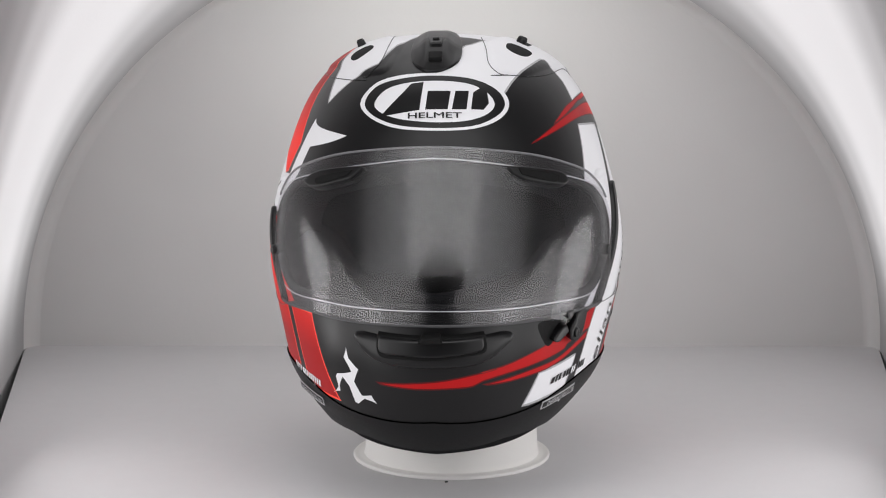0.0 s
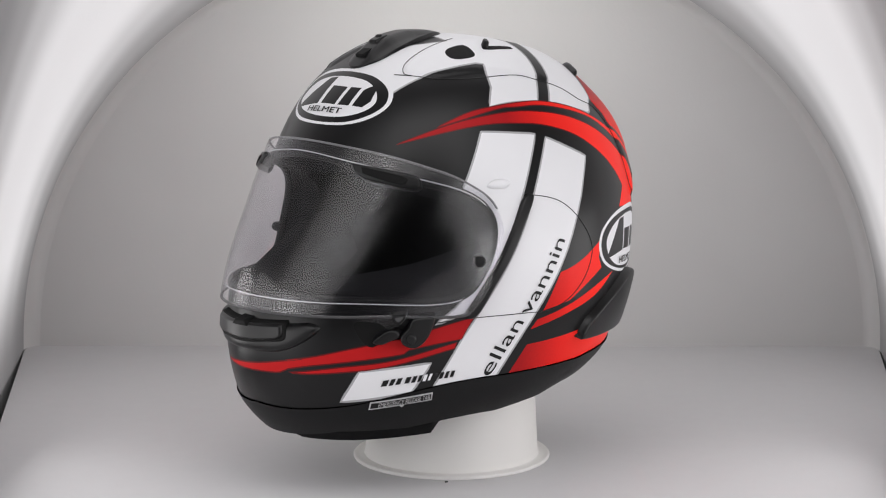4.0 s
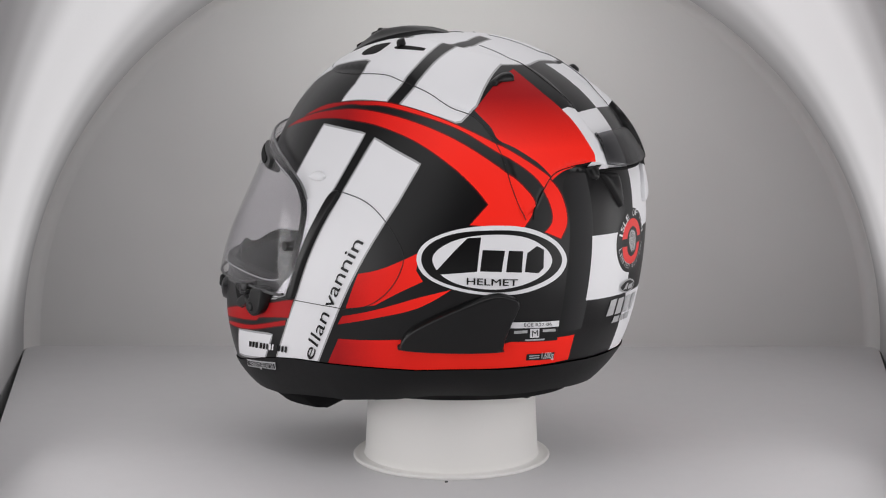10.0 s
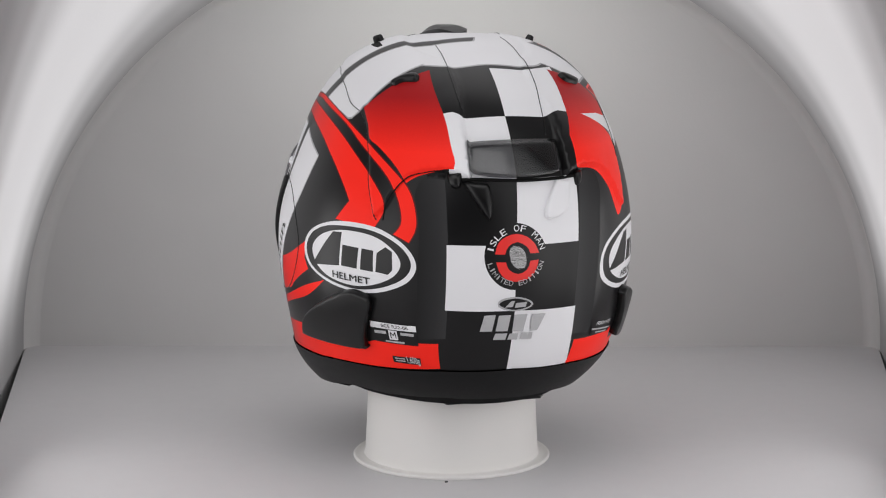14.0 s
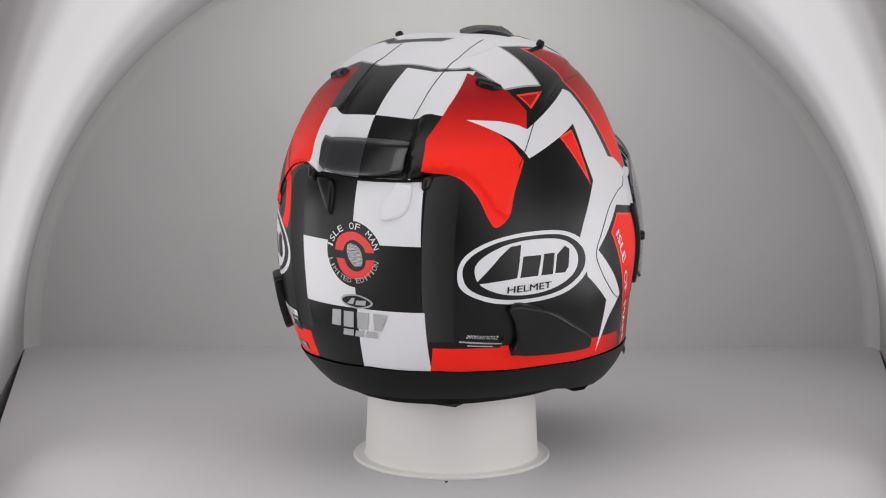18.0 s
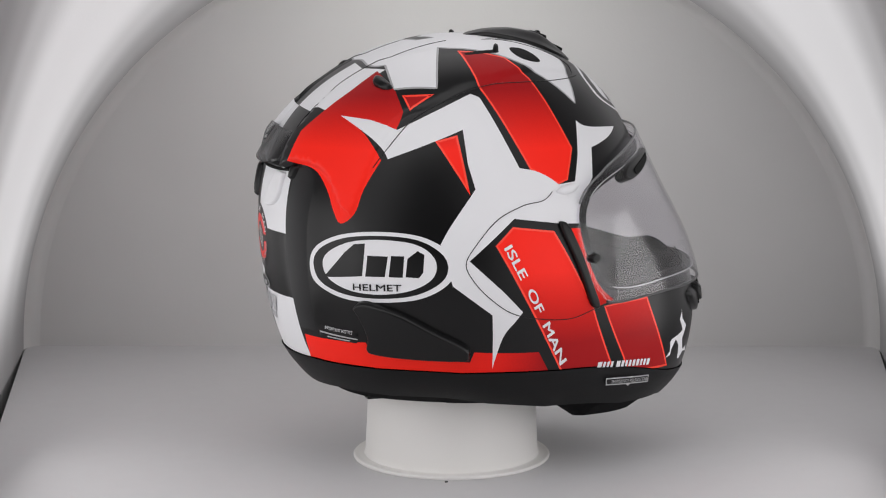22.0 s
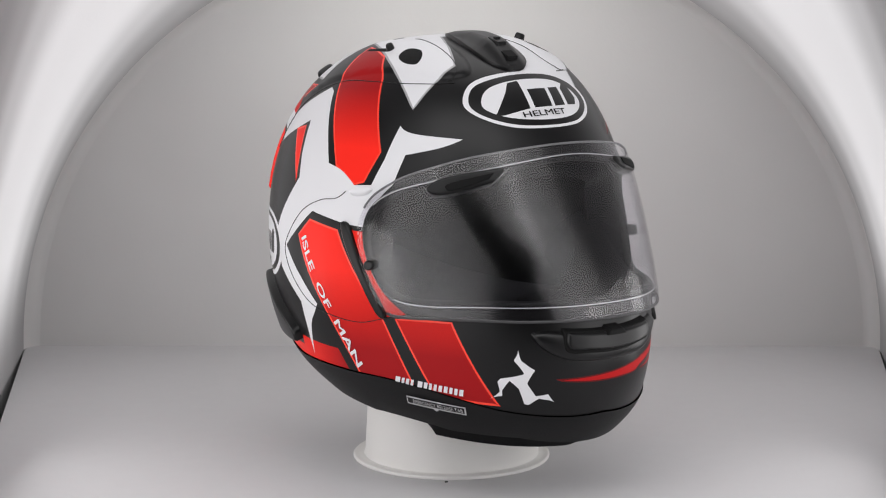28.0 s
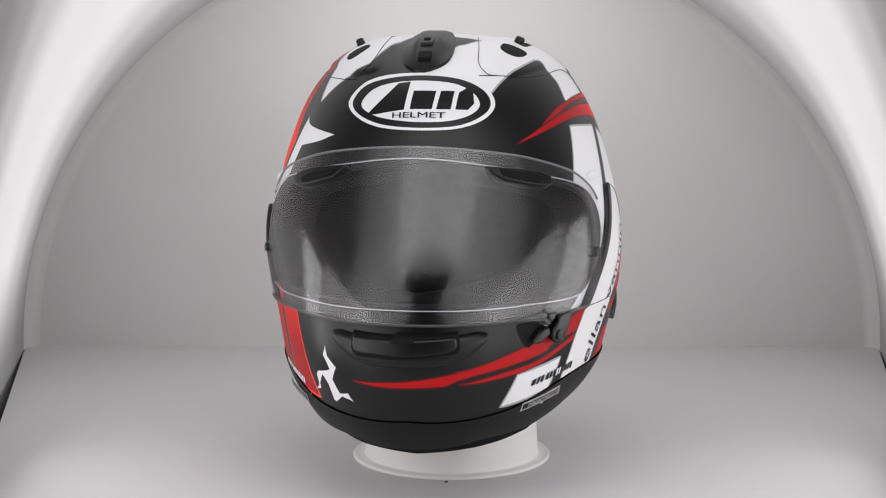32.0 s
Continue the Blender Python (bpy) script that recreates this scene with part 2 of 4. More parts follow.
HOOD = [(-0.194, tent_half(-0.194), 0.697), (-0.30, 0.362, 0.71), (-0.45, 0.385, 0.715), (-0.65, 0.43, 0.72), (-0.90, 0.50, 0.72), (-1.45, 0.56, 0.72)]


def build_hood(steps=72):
    """An unseen glowing hood, added towards the camera as a light: its front is open where the lens looks in, and a
    slot runs back along its crown.
    """
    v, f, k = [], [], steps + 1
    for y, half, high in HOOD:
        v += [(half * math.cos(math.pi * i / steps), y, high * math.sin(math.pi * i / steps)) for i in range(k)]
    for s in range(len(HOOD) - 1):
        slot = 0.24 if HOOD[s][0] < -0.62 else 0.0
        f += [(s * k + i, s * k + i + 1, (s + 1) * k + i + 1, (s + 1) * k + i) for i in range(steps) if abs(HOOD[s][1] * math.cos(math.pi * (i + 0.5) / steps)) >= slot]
    return tagged(mesh_object("light_hood", v, f, M["hood"]), "unseen glowing hood added in front of the photo tent for light", "photo tent", kind="structure")


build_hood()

bm = bmesh.new()
box(bm, (0, BACK_Y + 0.01, 0.30), (0.84, 0.02, 0.62))
tagged(part("tent_back", bm, M["tent"], smooth=False), "pale grey back panel of the photo tent", "back panel", kind="structure")


def build_board():
    """The floor board: narrower than the tent, so that a dark gap opens along its sides towards the front."""
    side = [(0.400, BACK_Y), (0.359, 0.056), (0.336, -0.15), (0.52, -0.45), (0.52, -1.46)]
    edge = side + [(-x, y) for x, y in reversed(side)]
    n = len(edge)
    v = [(x, y, 0.0) for x, y in edge] + [(x, y, -0.02) for x, y in edge]
    f = [tuple(range(n)), tuple(reversed(range(n, 2 * n)))] + [(i, i + n, (i + 1) % n + n, (i + 1) % n) for i in range(n)]
    bm = bmesh.new()
    bv = [bm.verts.new(q) for q in v]
    for q in f:
        bm.faces.new([bv[i] for i in q])
    return tagged(part("tent_floor", bm, M["board"], smooth=False), "smooth white floor board of the photo tent", "floor board", kind="structure")


build_board()
bm = bmesh.new()
box(bm, (0, -0.8, -0.77), (4.0, 4.4, 0.02))
tagged(part("floor", bm, M["wall"], smooth=False), "dark grey studio floor", "floor", kind="structure")
for nm, at, size in (("wall_north", (0, 1.4, 0.5), (4, 0.05, 2.5)), ("wall_south", (0, -3.0, 0.5), (4, 0.05, 2.5)),
                     ("wall_east", (2.0, -0.8, 0.5), (0.05, 4.4, 2.5)), ("wall_west", (-2.0, -0.8, 0.5), (0.05, 4.4, 2.5)),
                     ("ceiling", (0, -0.8, 1.76), (4, 4.4, 0.05))):
    bm = bmesh.new()
    box(bm, at, size)
    tagged(part(nm, bm, M["wall"], smooth=False), "plain dark studio " + nm.split("_")[0], nm.split("_")[0], kind="structure")
bm = bmesh.new()
box(bm, (0, -0.52, -0.395), (1.10, 1.94, 0.74))
tagged(part("studio_table", bm, M["wall"], smooth=False), "plain grey table under the photo tent", "table")

# ---------------------------------------------------------------- the stand
stand = tagged(new("display_cup"), "upturned white plastic cup with a flanged rim, under the helmet", "plastic cup")
v, f = lathe([(0.0, 0.092), (0.0565, 0.092), (0.0602, 0.0905), (0.0615, 0.087), (0.0654, 0.007), (0.0658, 0.004), (0.0664, 0.0027)])
mesh_object("cup_wall", v, f, M["cup"], stand)
v, f = lathe([(0.0663, 0.0027), (0.0685, 0.0020), (0.0710, 0.0020), (0.0728, 0.0026), (0.0740, 0.0026), (0.0746, 0.0018), (0.0746, 0.0007), (0.0741, 0.0)])
mesh_object("cup_rim", v, f, M["cup"], stand)

bm = bmesh.new()
bmesh.ops.create_icosphere(bm, subdivisions=2, radius=0.001)
for q in bm.verts:
    q.co = Vector((q.co.x * 1.2, q.co.y * 0.9, max(q.co.z, -0.0004) * 0.7)) * (1 + 0.2 * math.sin(9000 * q.co.x + 4000 * q.co.y))
bmesh.ops.translate(bm, verts=bm.verts, vec=(-0.0039, -0.0803, 0.00025))
tagged(part("crumb", bm, M["hole"]), "tiny dark crumb lying on the white floor board", "crumb")

# ---------------------------------------------------------------- the helmet's form
helmet = tagged(new("motorcycle_helmet"), "black, white and red full-face helmet on an upturned cup", "helmet")
CENTRE = np.array([0.0, -0.015, 0.175])
TERMS = [0.14224, -0.01331, 0.02038, 0.00616, 0.0342, -0.01252, -0.02893, -0.0051, -0.02873, -0.00177, 0.02802, 0.04114, -0.04096, 0.014,
         -0.01301, 0.03233, -0.00207, -0.0474, 0.00258, -0.01355, 0.00427, 0.01822, 0.00293, -0.00658, 0.00295, 0.00112, -0.00179, -0.00005]


def form(d):
    """How far the smooth outer shell lies from the centre, along unit directions d (n x 3): a short symmetric series."""
    z, turn, total, k = d[:, 2], -d[:, 1] + 1j * d[:, 0], 0.0, 0
    for m in range(7):
        re = (turn ** m).real
        for p in range(7 - m):
            total = total + TERMS[k] * re * z ** p
            k += 1
    return total


CHARTS = {"L": ((1, 0, 0), (0, 1, 0), (0, 0, 1)), "R": ((-1, 0, 0), (0, -1, 0), (0, 0, 1)), "F": ((0, -1, 0), (1, 0, 0), (0, 0, 1)),
          "B": ((0, 1, 0), (-1, 0, 0), (0, 0, 1)), "T": ((0, 0, 1), (1, 0, 0), (0, 1, 0))}


def toward(uv, chart):
    """Unit directions for chart coordinates in degrees from the chart's axis."""
    a, u, w = (np.array(q, float) for q in CHARTS[chart])
    uv = np.atleast_2d(np.array(uv, float))
    n = np.hypot(uv[:, 0], uv[:, 1]) + 1e-12
    th = np.radians(n)
    return np.cos(th)[:, None] * a + (np.sin(th) * uv[:, 0] / n)[:, None] * u + (np.sin(th) * uv[:, 1] / n)[:, None] * w


def to_chart(d, chart):
    a, u, w = (np.array(q, float) for q in CHARTS[chart])
    th = np.degrees(np.arccos(np.clip(d @ a, -1, 1)))
    h = np.hypot(d @ u, d @ w) + 1e-12
    return np.stack([th * (d @ u) / h, th * (d @ w) / h], 1)


def compass(az, el):
    """Unit directions from the front (az, to the wearer's left) and up (el), in degrees."""
    az, el = np.radians(np.asarray(az, float)), np.radians(np.asarray(el, float))
    return np.stack([np.sin(az) * np.cos(el), -np.cos(az) * np.cos(el), np.sin(el)], -1)


def inside(pts, loop):
    """Which 2D points lie inside a closed loop."""
    x, y = pts[:, 0][:, None], pts[:, 1][:, None]
    a, b = loop, np.roll(loop, -1, 0)
    cross = ((a[:, 1] > y) != (b[:, 1] > y)) & (x < (b[:, 0] - a[:, 0]) * (y - a[:, 1]) / (b[:, 1] - a[:, 1] + 1e-15) + a[:, 0])
    return cross.sum(1) % 2 == 1


def outline(text, fine=1.5):
    """A closed loop from 'u,v u,v ...': corners, and points marked s through which the line runs smoothly."""
    raw = text.split()
    p = np.array([[float(c) for c in q.rstrip("s").split(",")] for q in raw])
    soft = [q.endswith("s") for q in raw]
    out, n = [], len(p)
    for i in range(n):
        j = (i + 1) % n
        a, b = p[i], p[j]
        m = max(1, int(np.ceil(np.hypot(*(b - a)) / fine)))
        ta = (b - p[i - 1]) / 2 if soft[i] else None
        tb = (p[(j + 1) % n] - a) / 2 if soft[j] else None
        ta = ta if ta is not None else (b - a if tb is None else 1.5 * (b - a) - tb / 2)
        tb = tb if tb is not None else (b - a if not soft[i] else 1.5 * (b - a) - ta / 2)
        for k in range(m):
            s = k / m
            out.append((2 * s**3 - 3 * s**2 + 1) * a + (s**3 - 2 * s**2 + s) * ta + (3 * s**2 - 2 * s**3) * b + (s**3 - s**2) * tb)
    return np.array(out)


DUCT = outline("11.2,-7.5 12.7,-18.8s 15.4,-25.5s 19.7,-25.5s 26.1,-19.6s 34.4,-0.0s 36.7,7.9s 38.1,16.5s 39.6,25.0s 38.5,32.3s 40.0,38.8s 41.9,44.0s 43.9,47.9s 46.9,53.2s 49.2,61.0 44.4,61.9 38.8,60.3s 33.5,59.6s 27.8,61.1 21.4,63.9 15.7,67.7 12.5,52.0 9.7,33.2s 16.2,17.0s")


def depth_inside(p, loop):
    """Distance of 2D points from a loop, positive inside it."""
    a, b = loop, np.roll(loop, -1, 0)
    e = b - a
    best = np.full(len(p), 1e9)
    for q, w in zip(a, e):
        s = np.clip(((p - q) @ w) / (w @ w + 1e-15), 0, 1)
        r = p - q - s[:, None] * w
        best = np.minimum(best, np.hypot(r[:, 0], r[:, 1]))
    return np.where(inside(p, loop), best, -best)


def radius(d):
    """The form with the raised air ducts on both sides of the crown."""
    r = form(d)
    p = to_chart(d * np.array([1, 1, 1]), "T")
    p[:, 0] = np.abs(p[:, 0])
    back = np.clip((p[:, 1] - 40) / 22, 0, 1)
    back = back * back * (3 - 2 * back)
    sharp = np.clip((p[:, 1] - 54) / 6, 0, 1)
    k = np.clip((depth_inside(p, DUCT) + 0.4) / (2.0 - 1.4 * sharp), 0, 1)
    return r - 0.0005 + (0.0016 + 0.0042 * back * np.clip((38 - p[:, 0]) / 18, 0.15, 1)) * k * k * (3 - 2 * k)


def onto(d, lift=0.0):
    d = np.atleast_2d(d)
    return CENTRE + d * (radius(d) + lift)[:, None]


def fill(loops, step, extra=None):
    """Triangles of the area inside the first loop and outside the others, with an even grid of inner points."""
    pts, edges = [], []
    for lp in loops:
        k = len(pts)
        pts += [tuple(q) for q in lp]
        edges += [(k + i, k + (i + 1) % len(lp)) for i in range(len(lp))]
    lo, hi = np.min(loops[0], 0), np.max(loops[0], 0)
    if extra is None:
        gx, gy = np.meshgrid(np.arange(lo[0] + step / 2, hi[0], step), np.arange(lo[1] + step / 2, hi[1], step))
        extra = np.stack([gx.ravel(), gy.ravel()], 1)
    keep = inside(extra, loops[0]) if len(extra) else np.zeros(0, bool)
    for lp in loops[1:]:
        keep &= ~inside(extra, lp)
    edge = np.concatenate(loops)
    extra = extra[keep]
    if len(extra):
        near = np.min(np.hypot(extra[:, None, 0] - edge[None, :, 0], extra[:, None, 1] - edge[None, :, 1]), 1) if len(extra) * len(edge) < 4e7 else np.full(len(extra), 9)
        extra = extra[near > step * 0.35]
    pts += [tuple(q) for q in extra]
    v, e, f, *_ = geometry.delaunay_2d_cdt([Vector(q) for q in pts], edges, [], 0, 1e-5)
    v = np.array([tuple(q) for q in v])
    f = np.array([tuple(q) for q in f if len(q) == 3])
    mid = v[f].mean(1)
    ok = inside(mid, loops[0])
    for lp in loops[1:]:
        ok &= ~inside(mid, lp)
    return v, f[ok]


LAYER = 0.00025
GRAPHICS = []


def paint(name, chart, mat, layer, text, edge=""):
    """A painted region; edge: g has a grey sprayed border, d a dim red one, h a bright hairline inside its own border, t is drawn a little thinner."""
    loop = outline(text)
    if edge == "g":
        GRAPHICS.append(("sprayed_edge", "gray", layer - 0.5, toward(grown(loop, 0.6), chart)))
    if edge == "d":
        GRAPHICS.append(("sprayed_edge", "red_dim", layer - 0.5, toward(grown(loop, 0.22), chart)))
        loop = grown(loop, -0.1)
    if edge == "t":
        loop = grown(loop, -0.3)
    if edge == "h":
        GRAPHICS.append(("bright_hairline", "bright", layer - 0.5, toward(loop, chart)))
        loop = grown(loop, -0.62)
    GRAPHICS.append((name, mat, layer, toward(loop, chart)))


def grown(loop, by):
    """The loop moved outward."""
    e = np.roll(loop, -1, 0) - np.roll(loop, 1, 0)
    n = np.stack([e[:, 1], -e[:, 0]], 1) / (np.hypot(e[:, 0], e[:, 1])[:, None] + 1e-9)
    area = (loop[:, 0] * np.roll(loop[:, 1], -1) - np.roll(loop[:, 0], -1) * loop[:, 1]).sum()
    return loop + n * by * (1 if area > 0 else -1)


def sticker(name, chart, mat, layer, text, label="", parent=None, lift=0.0):
    v, f = fill([outline(text, 1.0)], 1.5)
    return mesh_object(name, onto(toward(v, chart), LAYER * layer + 0.0001 + lift), f, M[mat], parent or shell, label)


def lettering(name, chart, mat, layer, words, start, end, top, label="", bold=0.0, lift=0.0, gap=1.0):
    """Words in the built-in font, laid on the form between start and end of the base line, up to top."""
    cu = bpy.data.curves.new(name, "FONT")
    cu.body, cu.resolution_u, cu.space_word = words, 3, gap
    tmp = new(name, cu)
    me = bpy.data.meshes.new_from_object(tmp.evaluated_get(bpy.context.evaluated_depsgraph_get()))
    bpy.data.objects.remove(tmp)
    p = np.array([tuple(q.co)[:2] for q in me.vertices])
    a = (p - [p[:, 0].min(), 0]) / [np.ptp(p[:, 0]), 0.70 if words != words.lower() else 0.54]
    s, e, t = (np.array(q) for q in (start, end, top))
    uv = s + a[:, :1] * (e - s) + a[:, 1:] * (t - s)
    faces = [tuple(q.vertices) for q in me.polygons]
    bpy.data.meshes.remove(me)
    co, every, unit = [], [], (e - s) / np.ptp(p[:, 0])
    # bold strokes: the outline laid several times, each a hair higher
    for k, (du, dv) in enumerate([(-1, 0), (1, 0), (0, 1), (0, -1)] if bold else [(0, 0)]):
        moved = uv + bold * (du * unit + dv * (t - s))
        every += [tuple(i + k * len(uv) for i in q) for q in faces]
        co.append(onto(toward(moved, chart), LAYER * layer + 0.0002 + lift + 0.00002 * k))
    co, faces = np.concatenate(co), every
    return mesh_object(name, co, faces, M[mat], shell, label, smooth=False)


def seam(name, chart, mat, r, text):
    loop = outline(text, 0.8)
    stop = np.array([float(c) for c in text.split()[-1].rstrip("s").split(",")])
    n = int(np.argmin(np.hypot(*(loop - stop).T))) + 1
    return tube(name, onto(toward(loop[:n], chart), 0.0001), r, M[mat], shell)


def ringed(loop, edge, step):
    """Inner points for a moulded piece: rings along its shoulder, then an even grid."""
    pts = []
    for share in (0.12, 0.3, 0.55, 0.8, 1.0):
        ring = grown(loop, -edge * share)
        pts.append(ring[depth_inside(ring, loop) > 0.93 * edge * share])
    lo, hi = loop.min(0), loop.max(0)
    gx, gy = np.meshgrid(np.arange(lo[0], hi[0], step), np.arange(lo[1], hi[1], step))
    grid = np.stack([gx.ravel(), gy.ravel()], 1)
    pts.append(grid[depth_inside(grid, loop) > 1.1 * edge + 0.1])
    return np.concatenate(pts)


def raised(name, chart, mat, height, text, label="", edge=2.2, parent=None):
    """A moulded piece that stands proud of the form, with a rounded shoulder."""
    step = min(0.8, max(0.28, 0.55 * edge))
    loop = outline(text, step)
    v, f = fill([loop], 0.05, ringed(loop, edge, step))
    k = np.clip(depth_inside(v, loop) / edge, 0, 1)
    lift = -0.0004 + (height + 0.0004) * (0.35 * np.minimum(1, k * 4) + 0.65 * np.sqrt(np.clip(1 - (1 - k) ** 2, 0, 1)))
    lift[:len(loop)] = -0.0006
    return mesh_object(name, onto(toward(v, chart), 0) + toward(v, chart) * lift[:, None], f, M[mat], parent or helmet, label)


# eye opening and lower edge, as (az, el) lines on the form
PORT = outline("0,30.3s 26,27.9s 45,24.6s 58,21.4s 65.5,16.8s 68.3,10s 66.2,0s 60,-9.5s 50,-12s 27.5,-9.8s 0,-8.4s -27.5,-9.8s -50,-12s -60,-9.5s -66.2,0s -68.3,10s -65.5,16.8s -58,21.4s -45,24.6s -26,27.9s", 2.0)


def rim_el(az):
    a = np.abs((np.asarray(az, float) + 180) % 360 - 180)
    return np.interp(a, [0, 27, 75, 110, 138, 160, 180], [-32.1, -34.2, -35.3, -34.8, -32.3, -29.6, -28.6])


def skirt_el(az):
    a = np.abs((np.asarray(az, float) + 180) % 360 - 180)
    return np.interp(a, [0, 20, 40, 75, 100, 118, 138, 160, 180], [-40.3, -40.6, -44.0, -46.5, -46, -44.3, -43.3, -40.3, -39.6])


def tuck(az):
    """The share by which the lower edge of the trim is drawn in, most on the sides."""
    a = np.abs((np.asarray(az, float) + 180) % 360 - 180)
    return np.interp(a, [0, 30, 70, 110, 150, 180], [0.02, 0.04, 0.09, 0.07, 0.015, 0.0])


def trim_ring(az, s, lift=0.0):
    """The trim's outline at the share s of its height, from the rim down to the skirt, rolling inwards below."""
    q = onto(compass(az, rim_el(az) * (1 - s) + skirt_el(az) * s), 0.0012 * (1 - s) - 0.002 * s + lift)
    q[:, :2] = [0, -0.02] + (q[:, :2] - [0, -0.02]) * (1 - tuck(az) * s ** 2.2)[:, None]
    return q


def edge_band(n=180, rows=8):
    """A closed rubber strip round the helmet between its rim and the skirt."""
    az = np.linspace(-180, 180, n, endpoint=False)
    v = [trim_ring(az, k / rows) for k in range(rows + 1)]
    f = []
    for k in range(rows):
        f += [(k * n + i, k * n + (i + 1) % n, (k + 1) * n + (i + 1) % n, (k + 1) * n + i) for i in range(n)]
    return np.concatenate(v), f


def build_shell():
    """One even net over the form in which every painted edge is a line of the net; each region becomes a mesh of its own."""
    az = np.arange(-180, 180, 2.0)
    bottom = to_chart(compass(az, rim_el(az)), "T")
    hole = to_chart(compass(PORT[:, 0], PORT[:, 1]), "T")
    loops = [to_chart(g[3], "T") for g in GRAPHICS]
    k = np.arange(26000)
    zz = 1 - 2 * (k + 0.5) / 26000
    th = k * math.pi * (3 - math.sqrt(5))
    d = np.stack([np.cos(th) * np.sqrt(1 - zz**2), np.sin(th) * np.sqrt(1 - zz**2), zz], 1)
    grid = to_chart(d[zz > -0.65], "T")
    grid = grid[inside(grid, bottom) & ~inside(grid, hole)]
    pts, edges = [], []
    lip = [grown(DUCT, by) * [side, 1] for side in (-1, 1) for by in (0.4, -0.2)]
    for lp in [bottom, hole] + loops + lip:
        q = len(pts)
        pts += [tuple(x) for x in lp]
        edges += [(q + i, q + (i + 1) % len(lp)) for i in range(len(lp))]
    pts += [tuple(x) for x in grid]
    v, _, f, *_ = geometry.delaunay_2d_cdt([Vector(q) for q in pts], edges, [], 0, 1e-4)
    v, f = np.array([tuple(q) for q in v]), np.array([tuple(q) for q in f if len(q) == 3])
    mid = v[f].mean(1)
    ok = inside(mid, bottom) & ~inside(mid, hole)
    f, mid = f[ok], mid[ok]
    owner, rank = np.full(len(f), -1), np.full(len(f), -1.0)
    for i, (g, lp) in enumerate(zip(GRAPHICS, loops)):
        lo, hi = lp.min(0), lp.max(0)
        cand = np.where(((mid >= lo) & (mid <= hi)).all(1) & (rank < g[2]))[0]
        cand = cand[inside(mid[cand], lp)]
        owner[cand], rank[cand] = i, g[2]
    co = onto(toward(v, "T"))
    step = 0.35
    du = onto(toward(v + [step, 0], "T")) - onto(toward(v - [step, 0], "T"))
    dv = onto(toward(v + [0, step], "T")) - onto(toward(v - [0, step], "T"))
    nor = np.cross(du, dv)
    nor /= np.linalg.norm(nor, axis=1)[:, None] + 1e-12
    nor[((nor * (co - CENTRE)).sum(1) < 0)] *= -1

    def region(name, mine, material, parent, label=""):
        used, inv = np.unique(f[mine], return_inverse=True)
        tri = inv.reshape(-1, 3)
        flat = np.cross(co[used][tri[:, 1]] - co[used][tri[:, 0]], co[used][tri[:, 2]] - co[used][tri[:, 0]])
        flip = (flat * nor[used][tri[:, 0]]).sum(1) < 0
        tri[flip] = tri[flip][:, ::-1]
        ob = mesh_object(name, co[used], tri, material, parent, label)
        ob.data.normals_split_custom_set_from_vertices([tuple(q) for q in nor[used]])
        return ob

    body = region("shell", owner == -1, M["black"], helmet, "satin black painted shell")
    for i, g in enumerate(GRAPHICS):
        if (owner == i).any():
            region(g[0], owner == i, M[g[1]], body)
    return body


paint("white_crown", "T", "white", 2, "-0.7,-30.2 3.0,-23.9s 6.0,-13.8s 8.3,-11.0s 11.7,-4.7 -7.0,0.4 -18.2,-20.9 -36.1,-23.3 -28.1,-4.4 -19.9,12.5 -17.7,15.3 -34.8,21.0 -28.8,31.4 -16.8,29.8 -11.6,33.1s -0.1,32.7s 9.7,32.8s 17.3,29.0 17.0,28.7 22.5,29.0s 28.8,29.8s 35.7,31.0 41.5,29.5 42.6,28.1 43.8,12.9s 41.7,-8.3 41.2,-12.6 36.3,-8.7 28.6,-6.2 27.2,-8.2 25.0,-15.6s 21.4,-25.2s 19.1,-33.4", "g")
paint("black_band", "T", "black", 3, "43.5,5.0 36.4,8.4s 28.0,10.3s 17.0,11.0 15.1,13.3 8.9,14.6 -2.9,12.7 -1.1,16.6 11.7,17.7 15.7,16.4 17.5,15.0 28.0,13.6s 36.1,12.2s 43.8,9.1", "g")
paint("white_stripe", "L", "white", 2, "-18.9,40.2 -0.6,37.2 -10.2,19.5 -15.3,10.1 -20.4,0.9 -25.9,-8.8 -30.7,-16.8 -38.8,-20.0 -33.3,-15.2 -28.8,-9.1 -23.5,-0.2 -21.4,9.9 -23.7,17.0 -29.4,23.4", "g")
paint("white_stripe", "L", "white", 2, "3.6,35.7 19.6,28.4 14.1,17.0 -17.5,-36.7 -35.7,-38.2 -29.8,-24.9 -5.1,19.9", "g")
paint("white_patch", "L", "white", 2, "-55.9,-32.5 -38.3,-31.5 -41.5,-38.4 -57.4,-40.3", "g")
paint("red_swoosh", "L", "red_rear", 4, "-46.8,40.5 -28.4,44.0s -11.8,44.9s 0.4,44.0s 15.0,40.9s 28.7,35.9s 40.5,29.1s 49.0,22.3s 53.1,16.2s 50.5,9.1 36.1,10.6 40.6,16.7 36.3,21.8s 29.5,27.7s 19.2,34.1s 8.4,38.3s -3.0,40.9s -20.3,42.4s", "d")
